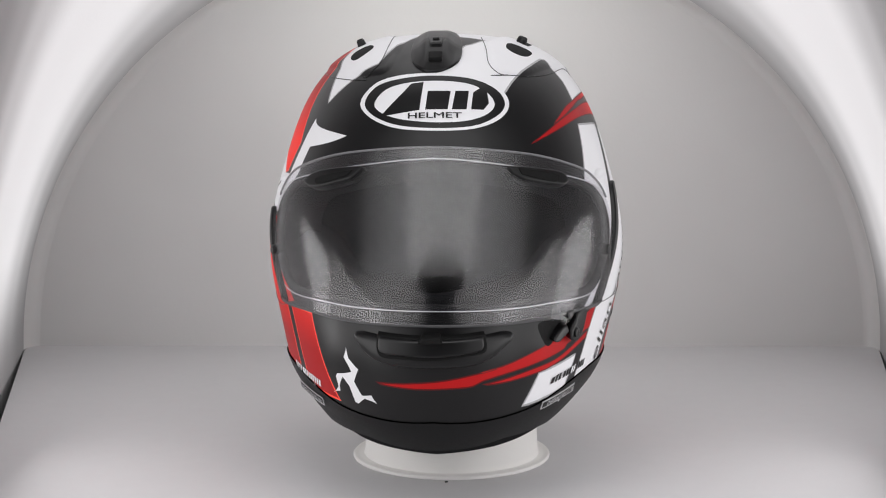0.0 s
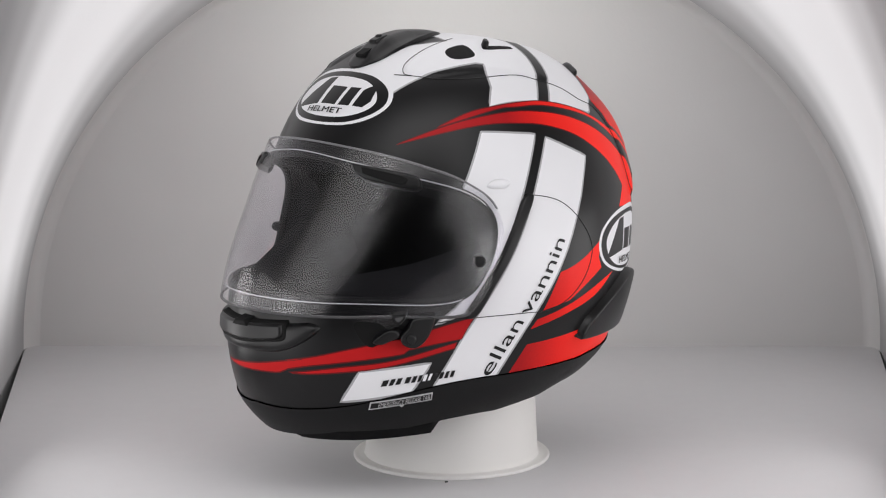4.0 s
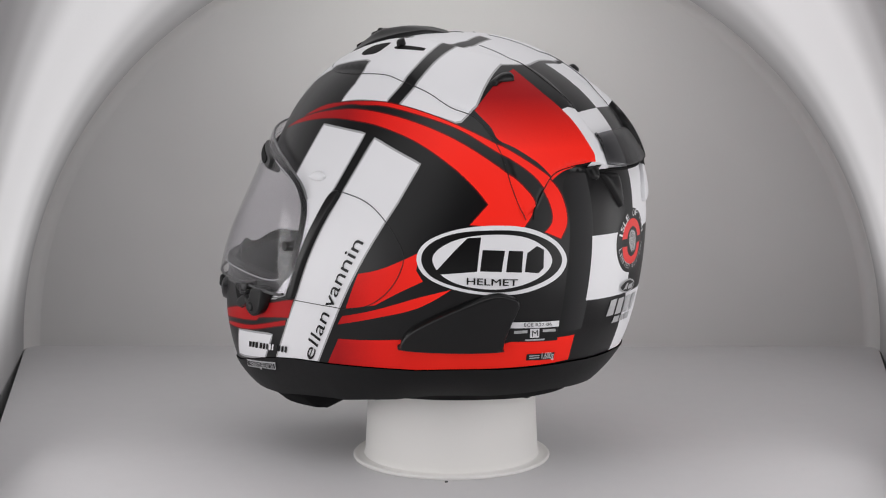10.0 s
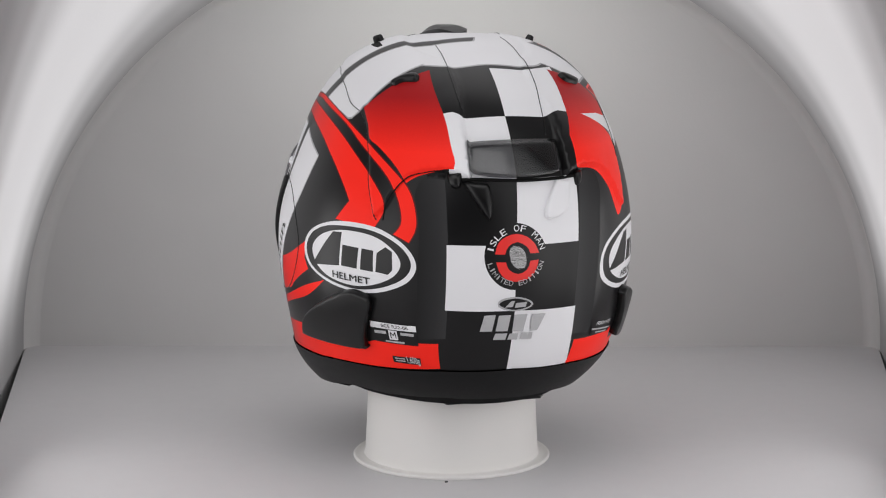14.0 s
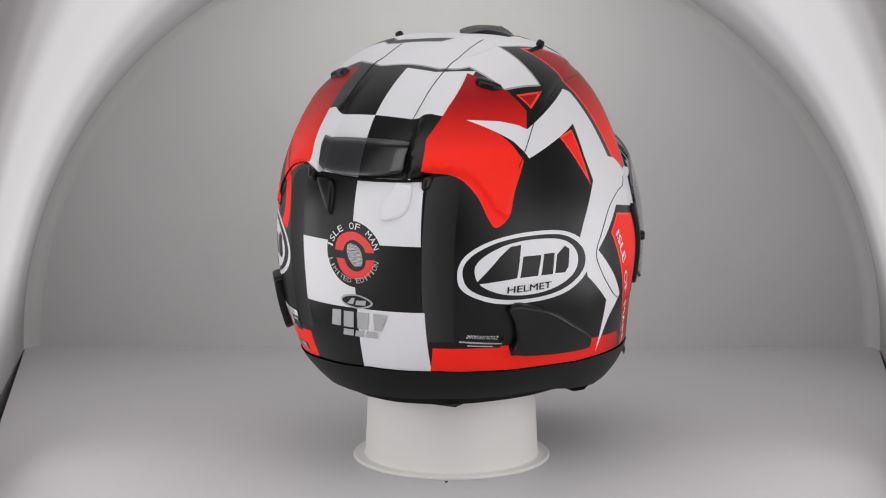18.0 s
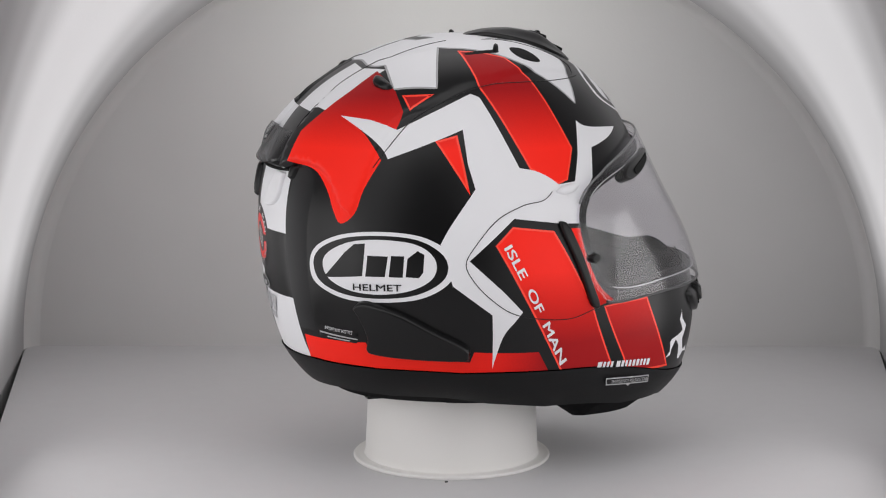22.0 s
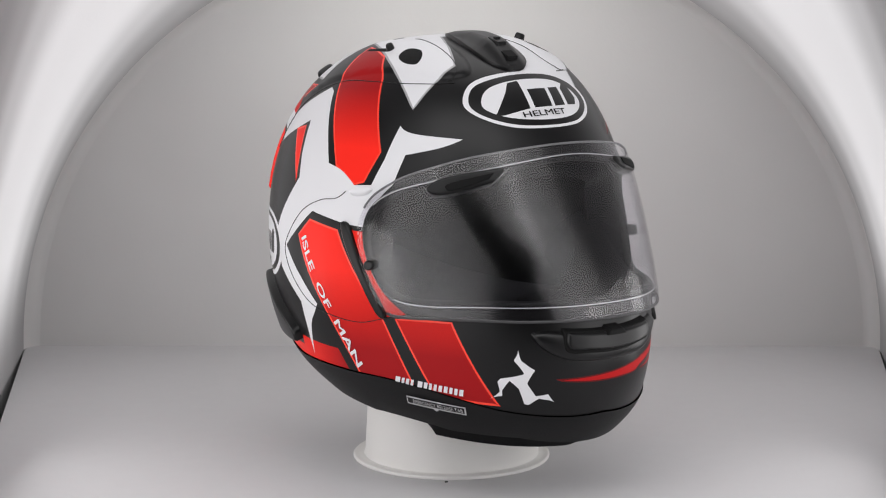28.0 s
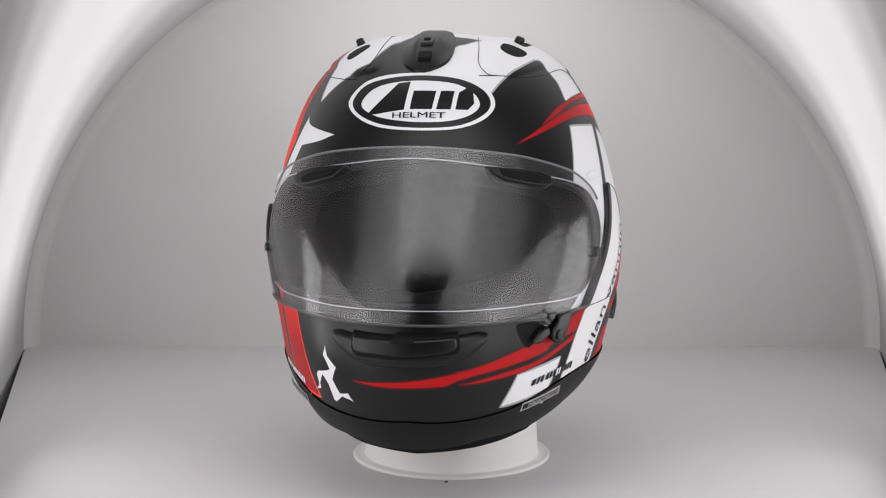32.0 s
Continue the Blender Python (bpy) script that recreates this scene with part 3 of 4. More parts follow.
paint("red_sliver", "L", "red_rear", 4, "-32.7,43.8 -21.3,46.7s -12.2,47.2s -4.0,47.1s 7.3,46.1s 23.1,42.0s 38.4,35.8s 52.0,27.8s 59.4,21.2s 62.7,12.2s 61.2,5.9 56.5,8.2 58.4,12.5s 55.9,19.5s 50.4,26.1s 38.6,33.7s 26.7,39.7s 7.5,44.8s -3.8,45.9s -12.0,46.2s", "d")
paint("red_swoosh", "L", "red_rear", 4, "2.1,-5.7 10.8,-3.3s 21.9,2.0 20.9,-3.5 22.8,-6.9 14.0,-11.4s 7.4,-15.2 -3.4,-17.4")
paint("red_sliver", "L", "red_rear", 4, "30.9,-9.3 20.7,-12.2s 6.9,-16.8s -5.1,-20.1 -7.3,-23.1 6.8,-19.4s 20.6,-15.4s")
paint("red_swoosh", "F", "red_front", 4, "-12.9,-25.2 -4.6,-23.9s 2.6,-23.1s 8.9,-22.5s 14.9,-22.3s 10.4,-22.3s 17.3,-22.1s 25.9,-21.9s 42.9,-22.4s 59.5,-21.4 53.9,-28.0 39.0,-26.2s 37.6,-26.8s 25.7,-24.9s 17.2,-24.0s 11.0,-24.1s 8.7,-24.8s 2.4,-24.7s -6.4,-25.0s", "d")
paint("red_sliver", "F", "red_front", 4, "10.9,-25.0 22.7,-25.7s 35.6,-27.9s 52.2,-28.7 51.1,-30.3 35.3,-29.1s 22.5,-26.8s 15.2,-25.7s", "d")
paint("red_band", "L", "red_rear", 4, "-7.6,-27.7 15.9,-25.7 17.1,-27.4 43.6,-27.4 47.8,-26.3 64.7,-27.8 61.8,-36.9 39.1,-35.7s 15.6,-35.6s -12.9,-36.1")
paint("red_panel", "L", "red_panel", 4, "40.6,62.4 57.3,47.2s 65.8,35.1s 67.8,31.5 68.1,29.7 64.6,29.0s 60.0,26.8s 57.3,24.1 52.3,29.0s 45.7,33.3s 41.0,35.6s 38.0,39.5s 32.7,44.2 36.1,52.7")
paint("white_check", "B", "white", 2, "0.0,55.2 12.7,53.8 21.8,55.8 19.7,37.7 14.6,38.0 9.9,36.5 -0.9,36.9")
paint("white_check", "B", "white", 2, "-18.0,38.3 -14.6,38.6 -12.1,36.9 -0.9,36.9 -0.8,20.1 -11.8,20.8 -17.2,20.9")
paint("white_check", "B", "white", 2, "-0.8,20.1 16.3,20.9 16.5,4.2 -1.5,4.2")
paint("white_check", "B", "white", 2, "-18.8,4.7 -1.6,4.2 -1.2,-12.5 -19.0,-12.7")
paint("white_check", "B", "white", 2, "-1.2,-12.5 16.8,-13.2 16.4,-30.9 -1.8,-28.7")
paint("white_leg_emblem", "R", "white", 6, "-52.0,43.8 -43.0,41.8 -35.7,38.8 -24.3,44.1 -12.8,49.5 -10.2,48.4 0.0,28.0 7.1,26.5s 13.5,22.8 20.1,23.6 22.4,32.2 23.6,43.1 29.1,41.4s 45.0,42.6 39.1,38.4s 29.1,34.5 27.9,24.7 23.8,18.7s 21.3,9.9 13.3,10.3 -3.0,12.5 -17.1,-0.1 -6.6,-9.8 -0.1,-16.6 -2.4,-19.6s -5.8,-24.1s -8.3,-33.9 -9.2,-22.4 -9.7,-17.0 -21.9,-7.7 -25.5,5.0 -22.1,11.1s -14.6,21.6 -16.3,29.0 -16.7,38.9 -24.0,35.9s -39.1,30.1 -42.1,35.2s")
paint("black_outline", "R", "black", 5, "-49.6,41.9 -45.4,38.0s -42.9,34.0s -40.6,28.6 -38.2,29.2 -41.4,35.6s -46.0,39.8s")
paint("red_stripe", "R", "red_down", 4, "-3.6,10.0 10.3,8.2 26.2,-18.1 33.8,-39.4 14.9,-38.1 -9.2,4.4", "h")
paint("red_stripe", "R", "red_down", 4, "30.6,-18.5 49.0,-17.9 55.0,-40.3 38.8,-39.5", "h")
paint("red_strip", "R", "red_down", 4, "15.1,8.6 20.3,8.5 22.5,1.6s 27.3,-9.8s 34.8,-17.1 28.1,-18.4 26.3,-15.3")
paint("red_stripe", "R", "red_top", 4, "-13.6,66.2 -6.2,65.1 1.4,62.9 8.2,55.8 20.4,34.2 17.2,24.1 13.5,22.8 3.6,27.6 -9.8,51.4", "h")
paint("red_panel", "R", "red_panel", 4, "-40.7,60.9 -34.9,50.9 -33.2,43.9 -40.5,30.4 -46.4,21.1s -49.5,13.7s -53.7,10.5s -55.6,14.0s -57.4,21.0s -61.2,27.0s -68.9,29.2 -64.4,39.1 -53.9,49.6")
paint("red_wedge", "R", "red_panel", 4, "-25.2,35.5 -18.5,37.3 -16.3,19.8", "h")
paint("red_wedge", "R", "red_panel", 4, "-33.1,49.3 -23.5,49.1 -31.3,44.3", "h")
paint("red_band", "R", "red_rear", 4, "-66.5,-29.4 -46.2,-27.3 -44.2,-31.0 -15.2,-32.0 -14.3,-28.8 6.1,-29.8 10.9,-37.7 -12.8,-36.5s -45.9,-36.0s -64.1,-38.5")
paint("white_emblem", "F", "white", 6, "-21.8,-19.6 -20.7,-22.1 -17.4,-23.7 -18.6,-27.1 -16.5,-29.3 -14.0,-28.3 -12.2,-30.2 -15.7,-30.3 -17.5,-32.3 -18.7,-32.3 -20.6,-29.1 -22.6,-27.9 -23.5,-30.4 -23.2,-31.8 -26.4,-33.8 -24.5,-30.9 -25.5,-28.7 -24.9,-27.5 -20.1,-25.1 -22.8,-22.7", "t")
paint("badge_oval", "F", "white", 5, "-26.8,50.2s -22.9,56.5s -15.2,59.3s -1.8,60.0s 11.4,59.1s 19.9,55.2s 22.9,49.6s 19.5,44.2s 11.3,40.5s -0.7,39.5s -13.1,40.6s -22.2,44.6s")
paint("badge_ring", "F", "black", 6, "-25.0,50.0s -21.7,55.6s -14.0,57.9s -1.7,58.8s 10.8,57.8s 18.9,54.2s 21.4,49.3s 18.2,44.8s 10.8,41.3s -0.8,40.3s -12.6,41.5s -21.2,45.2s")
paint("badge_field", "F", "white", 7, "-21.3,49.1s -18.3,53.7s -11.8,55.9s -1.5,56.6s 9.1,55.8s 15.4,52.9s 17.9,48.9s 15.2,45.3s 8.7,42.8s -0.8,42.1s -11.1,43.2s -18.1,45.7s")
paint("badge_oval", "L", "white", 5, "21.0,-0.2s 23.5,5.0s 31.2,8.8s 41.2,10.4s 51.8,9.6s 59.9,5.2s 63.3,-1.0s 60.7,-6.7s 52.9,-10.4s 43.6,-11.2s 32.8,-9.5s 24.0,-5.6s")
paint("badge_ring", "L", "black", 6, "22.4,-0.1s 24.8,4.6s 31.7,7.9s 41.3,9.0s 51.1,8.4s 58.8,4.6s 61.9,-0.9s 59.4,-5.8s 52.2,-9.2s 43.4,-10.3s 33.1,-8.6s 25.1,-5.1s")
paint("badge_field", "L", "white", 7, "25.7,-0.0s 27.8,3.4s 33.2,6.3s 41.4,7.7s 50.5,7.0s 56.3,3.8s 59.0,-0.6s 57.1,-4.8s 51.4,-8.0s 43.4,-9.3s 34.1,-7.9s 28.1,-4.6s")
paint("badge_oval", "R", "white", 7, "-64.3,-3.0s -61.8,2.8s -54.2,7.0s -43.2,8.5s -31.7,7.5s -23.6,3.3s -21.1,-2.0s -23.5,-7.4s -31.1,-11.8s -42.3,-13.5s -53.8,-13.2s -62.5,-9.2s")
paint("badge_ring", "R", "black", 8, "-63.0,-2.9s -60.7,2.1s -53.4,6.0s -43.2,7.3s -32.5,6.4s -25.6,2.6s -23.3,-1.9s -25.2,-6.5s -32.3,-10.6s -42.8,-12.3s -53.4,-11.8s -60.8,-8.6s")
paint("badge_field", "R", "white", 9, "-59.9,-2.5s -57.9,1.4s -51.6,4.9s -43.3,6.1s -33.6,5.2s -28.3,2.2s -26.6,-1.8s -28.2,-5.9s -34.0,-9.3s -42.9,-11.0s -51.6,-10.4s -58.0,-7.3s")
paint("badge_mark", "F", "black", 10, "-18.4,45.0 -11.9,52.2 -9.3,55.7 -5.2,56.2 -5.9,46.1 -15.3,44.9")
paint("badge_mark", "F", "black", 10, "-3.6,52.7 3.7,52.7 2.9,46.3 -4.1,46.2")
paint("badge_mark", "F", "black", 10, "5.2,52.8 9.5,53.0 8.8,46.5 4.2,46.3")
paint("badge_mark", "F", "black", 10, "10.9,52.5 14.0,55.1 15.4,53.5 16.0,49.1 14.2,46.7 10.2,46.6")
paint("badge_mark", "L", "black", 10, "25.8,-4.7 32.6,3.3 35.7,6.7 39.4,6.9 38.4,-3.6 28.7,-4.5")
paint("badge_mark", "L", "black", 10, "39.9,3.1 46.0,2.8 45.1,-3.8 39.2,-3.5")
paint("badge_mark", "L", "black", 10, "47.0,2.8 50.9,2.5 50.6,-4.2 46.3,-3.9")
paint("badge_mark", "L", "black", 10, "52.0,1.9 54.6,4.0 56.6,2.7 56.6,-3.1 55.2,-4.7 51.4,-4.1")
paint("badge_mark", "R", "black", 10, "-59.6,-6.9 -52.9,1.7 -50.1,4.4 -46.9,4.8 -47.9,-5.5 -57.0,-6.7")
paint("badge_mark", "R", "black", 10, "-46.3,1.1 -40.5,1.1 -41.4,-5.3 -47.0,-5.5")
paint("badge_mark", "R", "black", 10, "-39.6,1.3 -35.9,1.3 -36.3,-5.3 -40.3,-5.3")
paint("badge_mark", "R", "black", 10, "-35.0,0.6 -32.1,3.0 -30.2,1.9 -30.5,-3.6 -31.7,-5.3 -35.5,-5.1")
paint("roundel", "B", "black", 6, "-9.5,1.8s -8.4,6.0s -5.6,8.8s -1.8,9.8s 2.3,8.6s 5.4,5.6s 6.8,1.3s 5.6,-3.0s 2.6,-6.0s -1.5,-7.1s -5.5,-5.8s -8.4,-2.5s")
paint("roundel_arc", "B", "red", 8, "-6.8,2.2 -6.1,4.8s -4.3,6.4s -1.5,7.1s 1.3,6.3s 3.4,4.5s 4.6,2.1 2.2,2.1 1.3,3.8s -1.2,5.1s -3.4,4.1s -4.3,2.1")
paint("roundel_arc", "B", "red", 8, "-6.5,0.2 -4.0,0.1 -3.1,-1.9s -0.8,-3.0s 1.5,-2.0s 2.3,0.2 4.6,0.4 3.7,-2.7s 1.8,-4.4s -1.0,-5.0s -3.9,-4.2s -5.6,-2.4s")
paint("roundel_print", "B", "print", 8, "-3.1,1.5s -2.9,3.8s -1.2,4.1s 0.5,3.0s 1.3,0.5s 0.9,-1.4s -0.5,-1.8s -2.1,-0.8s")
# inlets, lever slots and latch recess lie flat, their inner shade painted on
paint("duct_inlet", "L", "hole", 12, "-15.6,69.5s -12.5,71.6s -6.6,71.8s -6.2,68.3s -7.8,64.8s -13.4,64.8s -15.9,66.4s")
paint("duct_inlet", "R", "hole", 12, "5.6,65.3s 5.6,68.7s 10.4,69.4s 14.2,66.5s 15.4,63.2s 12.3,62.2s 8.1,63.0s")
paint("duct_slot", "L", "hole", 12, "-1.2,68.7s 1.8,68.5 10.5,66.7s 10.2,65.3s 0.8,66.2 -1.9,67.0s")
paint("duct_slot", "R", "hole", 12, "-11.8,64.5s -6.2,65.8 -0.2,66.6s -0.1,65.1s -6.1,64.2 -11.3,63.6s")
paint("latch_recess", "L", "hole", 11, "-60.6,-18.6s -56.0,-17.8 -48.6,-19.2 -47.3,-23.2s -52.5,-24.3s -54.7,-25.5s -57.4,-23.8s")
paint("fade_patch", "B", "fade_l", 1, "-25.7,10.2s -26.4,17.5s -24.0,21.4s -18.5,21.0 -18.4,-20.6 -25.8,-22.0 -26.4,-5.7s")
paint("fade_patch", "B", "fade_r", 1, "17.2,21.1 22.6,22.3s 25.3,18.5s 25.0,9.7s 24.6,-5.2s 23.5,-21.9 16.2,-21.2")
shell = build_shell()
v, f = edge_band()
mesh_object("edge_trim", v, f, M["rubber"], helmet, "black rubber edge trim")


def under_ring(scale, low):
    """A ring under the edge trim: low(az) is its height at each azimuth."""
    az = np.linspace(-180, 180, 180, endpoint=False)
    top = trim_ring(az, 1.0, -0.001)
    q = top.copy()
    q[:, :2] = (q[:, :2] - [0, -0.02]) * scale + [0, -0.02]
    q[:, 2] = np.minimum(low(np.abs(az)), top[:, 2] - 0.002 * (1 - scale) * 10)
    return top, q


def rings(*loops):
    n, f = len(loops[0]), []
    for k in range(len(loops) - 1):
        f += [(k * n + i, k * n + (i + 1) % n, (k + 1) * n + (i + 1) % n, (k + 1) * n + i) for i in range(n)]
    return np.concatenate(loops), f


front_low = lambda a: np.interp(a, [0, 48, 56, 180], [0.0385, 0.0445, 0.062, 0.062])
top, q1 = under_ring(0.93, lambda a: front_low(a) + 0.009)
_, q2 = under_ring(0.85, lambda a: front_low(a) + 0.001)
_, q3 = under_ring(0.77, front_low)
_, q4 = under_ring(0.64, lambda a: front_low(a) + 0.006)
v, f = rings(top + [0, 0, 0.004], top, q1, q2, q3, q4)
mesh_object("chin_curtain", v, f, M["cloth"], helmet, "black cloth chin curtain and cheek pad ends")
_, n1 = under_ring(0.66, lambda a: a * 0 + 0.058)
_, n2 = under_ring(0.60, lambda a: a * 0 + 0.10)
_, n3 = under_ring(0.30, lambda a: a * 0 + 0.112)
_, n4 = under_ring(0.01, lambda a: a * 0 + 0.114)
n2[:, 2], n3[:, 2], n4[:, 2] = 0.106, 0.112, 0.113
v, f = rings(q4, n1, n2, n3, n4)
mesh_object("neck_roll", v, f, M["cloth"], helmet, "black padded neck roll")


bm = bmesh.new()
box(bm, (-0.004, 0.062, 0.0628), (0.076, 0.032, 0.0042))
bmesh.ops.bevel(bm, geom=bm.edges[:], offset=0.0018, segments=2, affect="EDGES")
part("neck_plate", bm, M["plastic"], helmet, "glossy black plate under the neck roll", smooth=False)


def tube(name, pts, r, material, parent, closed=False, label="", sides=8):
    """A round bead along a line."""
    pts = np.asarray(pts, float)
    n = len(pts)
    nxt = np.roll(pts, -1, 0) - np.roll(pts, 1, 0)
    if not closed:
        nxt[0], nxt[-1] = pts[1] - pts[0], pts[-1] - pts[-2]
    t = nxt / (np.linalg.norm(nxt, axis=1)[:, None] + 1e-12)
    up = pts - CENTRE
    up -= (up * t).sum(1)[:, None] * t
    up /= np.linalg.norm(up, axis=1)[:, None] + 1e-12
    side = np.cross(t, up)
    rr = np.broadcast_to(r, n)
    v, f = [], []
    for k in range(sides):
        a = 2 * math.pi * k / sides
        v.append(pts + rr[:, None] * (math.cos(a) * up + math.sin(a) * side))
    v = np.stack(v, 1).reshape(-1, 3)
    for i in range(n if closed else n - 1):
        j = (i + 1) % n
        f += [(i * sides + k, j * sides + k, j * sides + (k + 1) % sides, i * sides + (k + 1) % sides) for k in range(sides)]
    if not closed:
        f += [tuple(range(sides))[::-1], tuple((n - 1) * sides + k for k in range(sides))]
    return mesh_object(name, v, f, material, parent, label)


tube("eye_port_gasket", onto(compass(PORT[:, 0], PORT[:, 1]), -0.0008), 0.0032, M["rubber"], helmet, True, "black rubber gasket round the eye opening")


def build_liner():
    az = np.arange(-180, 180, 3.0)
    bottom = to_chart(compass(az, np.full_like(az, -50.0)), "T")
    hole = to_chart(compass(PORT[:, 0] * 0.96, PORT[:, 1] * 0.97), "T")
    k = np.arange(6000)
    zz = 1 - 2 * (k + 0.5) / 6000
    th = k * math.pi * (3 - math.sqrt(5))
    d = np.stack([np.cos(th) * np.sqrt(1 - zz**2), np.sin(th) * np.sqrt(1 - zz**2), zz], 1)
    v, f = fill([bottom, hole], 2.0, to_chart(d[zz > -0.78], "T"))
    n = len(hole)
    q = len(bottom)
    inner = onto(toward(v, "T"), -0.030)
    rim = onto(compass(PORT[:, 0], PORT[:, 1]), -0.0015)
    base = len(inner)
    faces = [tuple(t) for t in f] + [(q + i, q + (i + 1) % n, base + (i + 1) % n, base + i) for i in range(n)]
    return mesh_object("comfort_liner", np.concatenate([inner, rim]), faces, M["cloth"], helmet, "black padded inner lining")


build_liner()



def build_pads():
    """Cheek pads and chin padding inside the eye opening."""
    az = np.linspace(-74, 74, 75)
    bot = np.interp(np.abs(az), [0, 27, 50, 60, 66, 74], [-8.4, -9.8, -12, -9.5, 0, 8])
    crest = np.interp(np.abs(az), [0, 20, 40, 60, 74], [-7.5, -5.5, -2.5, 3, 8])
    loops = [onto(compass(az, bot - 1.5), -0.001), onto(compass(az, bot), -0.008), onto(compass(az, crest), -0.022), onto(compass(az, crest - 1), -0.034),
             onto(compass(az, crest - 8), -0.052), onto(compass(az, crest - 24), -0.060)]
    v = np.concatenate(loops)
    f = [(k * 75 + i, k * 75 + i + 1, (k + 1) * 75 + i + 1, (k + 1) * 75 + i) for k in range(5) for i in range(74)]
    return mesh_object("cheek_pads", v, f, M["mesh_cloth"], helmet, "dark grey mesh cloth cheek padding")


build_pads()

# top air intake
INTAKE = "-4.75,-28.8s -1.6,-29.8s 1.55,-28.8s 4.9,-24.5s 5.6,-17s 4.4,-8s 1.6,0.6s -1.6,3.4s -4.8,0.6s -7.6,-8s -8.8,-17s -8.1,-24.5s"


def build_intake():
    """The wedge-shaped top air intake: a steep front, its crest a third of the way back, and a long tail; its flanks slope away."""
    loop = outline(INTAKE, 0.5)
    v, f = fill([loop], 0.05, ringed(loop, 0.9, 0.55))
    rise = np.interp(v[:, 1], [-29.8, -27.5, -23.5, -18.5, -16.5, -10, -3, 3.4], [0.0012, 0.0028, 0.0056, 0.0089, 0.0092, 0.0078, 0.0046, 0.0])
    across = np.interp(np.abs(v[:, 0] + 1.6), [0, 2.5, 3.3, 5.2, 7.4], [1.0, 1.0, 0.9, 0.5, 0.22])
    lift = rise * across
    lift[:len(loop)] = -0.0006
    d = toward(v, "T")
    return mesh_object("top_intake", onto(d) + d * lift[:, None], f, M["plastic"], helmet, "black plastic wedge-shaped top air intake")


intake = build_intake()
raised("intake_mouth", "T", "hole", 0.0062, "-3.5,-26.4 0.3,-26.4 0.5,-22.6 -3.7,-22.6", "", 0.3, intake)
raised("intake_slider", "T", "plastic", 0.0098, "-3.4,-21.0 0.2,-21.0 0.4,-16.2s -3.6,-16.2s", "", 0.7, intake)
raised("intake_stop", "T", "plastic", 0.0112, "-2.7,-18.9 -0.5,-18.9 -0.5,-17.4 -2.7,-17.4", "", 0.4, intake)


def build_spoiler():
    """The smoked clear wing over the rear exhaust."""
    us, rows = np.linspace(12.2, -13.2, 24), ((29.8, 0.001), (27.6, 0.0018), (25.5, 0.0026), (23.4, 0.0036), (21.6, 0.0046), (20.6, 0.005))
    outer, inner = [], []
    for v0, lift in rows:
        bow = (1 - ((us + 0.5) / 12.8) ** 2)
        uv = np.stack([us * (0.93 + 0.07 * bow), v0 + (2.2 - 2.6 * np.sqrt(np.clip(bow, 0, 1))) * np.clip((27 - v0) / 6, 0, 1)], 1)
        d = toward(uv, "B")
        lift = lift * (0.35 + 0.65 * np.clip(bow * 2.5, 0, 1))
        outer.append(CENTRE + d * (radius(d) + lift + 0.0022)[:, None])
        inner.append(CENTRE + d * (radius(d) + lift)[:, None])
    v = np.concatenate(outer + inner)
    n, r = 24, len(rows)
    f = [(k * n + i, k * n + i + 1, (k + 1) * n + i + 1, (k + 1) * n + i) for k in range(r - 1) for i in range(n - 1)]
    f += [tuple(q + n * r for q in reversed(t)) for t in f]
    last = (r - 1) * n
    f += [(last + i, last + i + 1, last + i + 1 + n * r, last + i + n * r) for i in range(n - 1)] + [(i + 1, i, i + n * r, i + 1 + n * r) for i in range(n - 1)]
    for k in range(r - 1):
        f += [(k * n, (k + 1) * n, (k + 1) * n + n * r, k * n + n * r), ((k + 1) * n + n - 1, k * n + n - 1, k * n + n - 1 + n * r, (k + 1) * n + n - 1 + n * r)]
    bm = bmesh.new()
    bv = [bm.verts.new(tuple(q)) for q in v]
    for t in f:
        bm.faces.new([bv[q] for q in t])
    return part("rear_wing", bm, M["smoke"], helmet, "smoked clear plastic rear wing")


build_spoiler()

# visor
VISOR = outline("0,33.4s 30,31.4s 50,27.2s 60,23.4s 67.5,18.5s 71,11s 70.3,3s 67,-6.5s 62,-13.5s 55,-15.8s 30,-13.0s 0,-11.2s -30,-13.0s -55,-15.8s -62,-13.5s -67,-6.5s -70.3,3s -71,11s -67.5,18.5s -60,23.4s -50,27.2s -30,31.4s", 2.0)


def build_visor():
    v, f = fill([VISOR], 2.5)
    d = compass(v[:, 0], v[:, 1])
    n = len(v)
    k = np.clip((np.abs(v[:, 0]) - 58) / 14, 0, 1)
    rise = 0.0046 * (1 - k * k * (3 - 2 * k))
    verts = np.concatenate([onto(d, rise + 0.0020), onto(d, rise + 0.0006)])
    faces = [tuple(q) for q in f] + [tuple(q[::-1] + n) for q in f]
    loop = len(VISOR)
    base = len(verts)
    verts = np.concatenate([verts, verts[:loop], verts[n:n + loop]])
    faces += [(base + i, base + loop + i, base + loop + (i + 1) % loop, base + (i + 1) % loop) for i in range(loop)]
    ob = mesh_object("visor", verts, faces, M["clear"], helmet, "clear plastic visor, closed")
    ob.visible_shadow = False
    return ob


build_visor()
low = VISOR[(VISOR[:, 1] < 0) & (np.abs(VISOR[:, 0]) < 60)]
low = low[np.argsort(low[:, 0])]
tube("visor_edge", onto(compass(low[:, 0], low[:, 1]), 0.0056), 0.0011, M["visor_edge"], helmet, False, "dark moulded edge of the visor")
high = VISOR[(VISOR[:, 1] > 12) & (np.abs(VISOR[:, 0]) < 70)]
high = high[np.argsort(high[:, 0])]
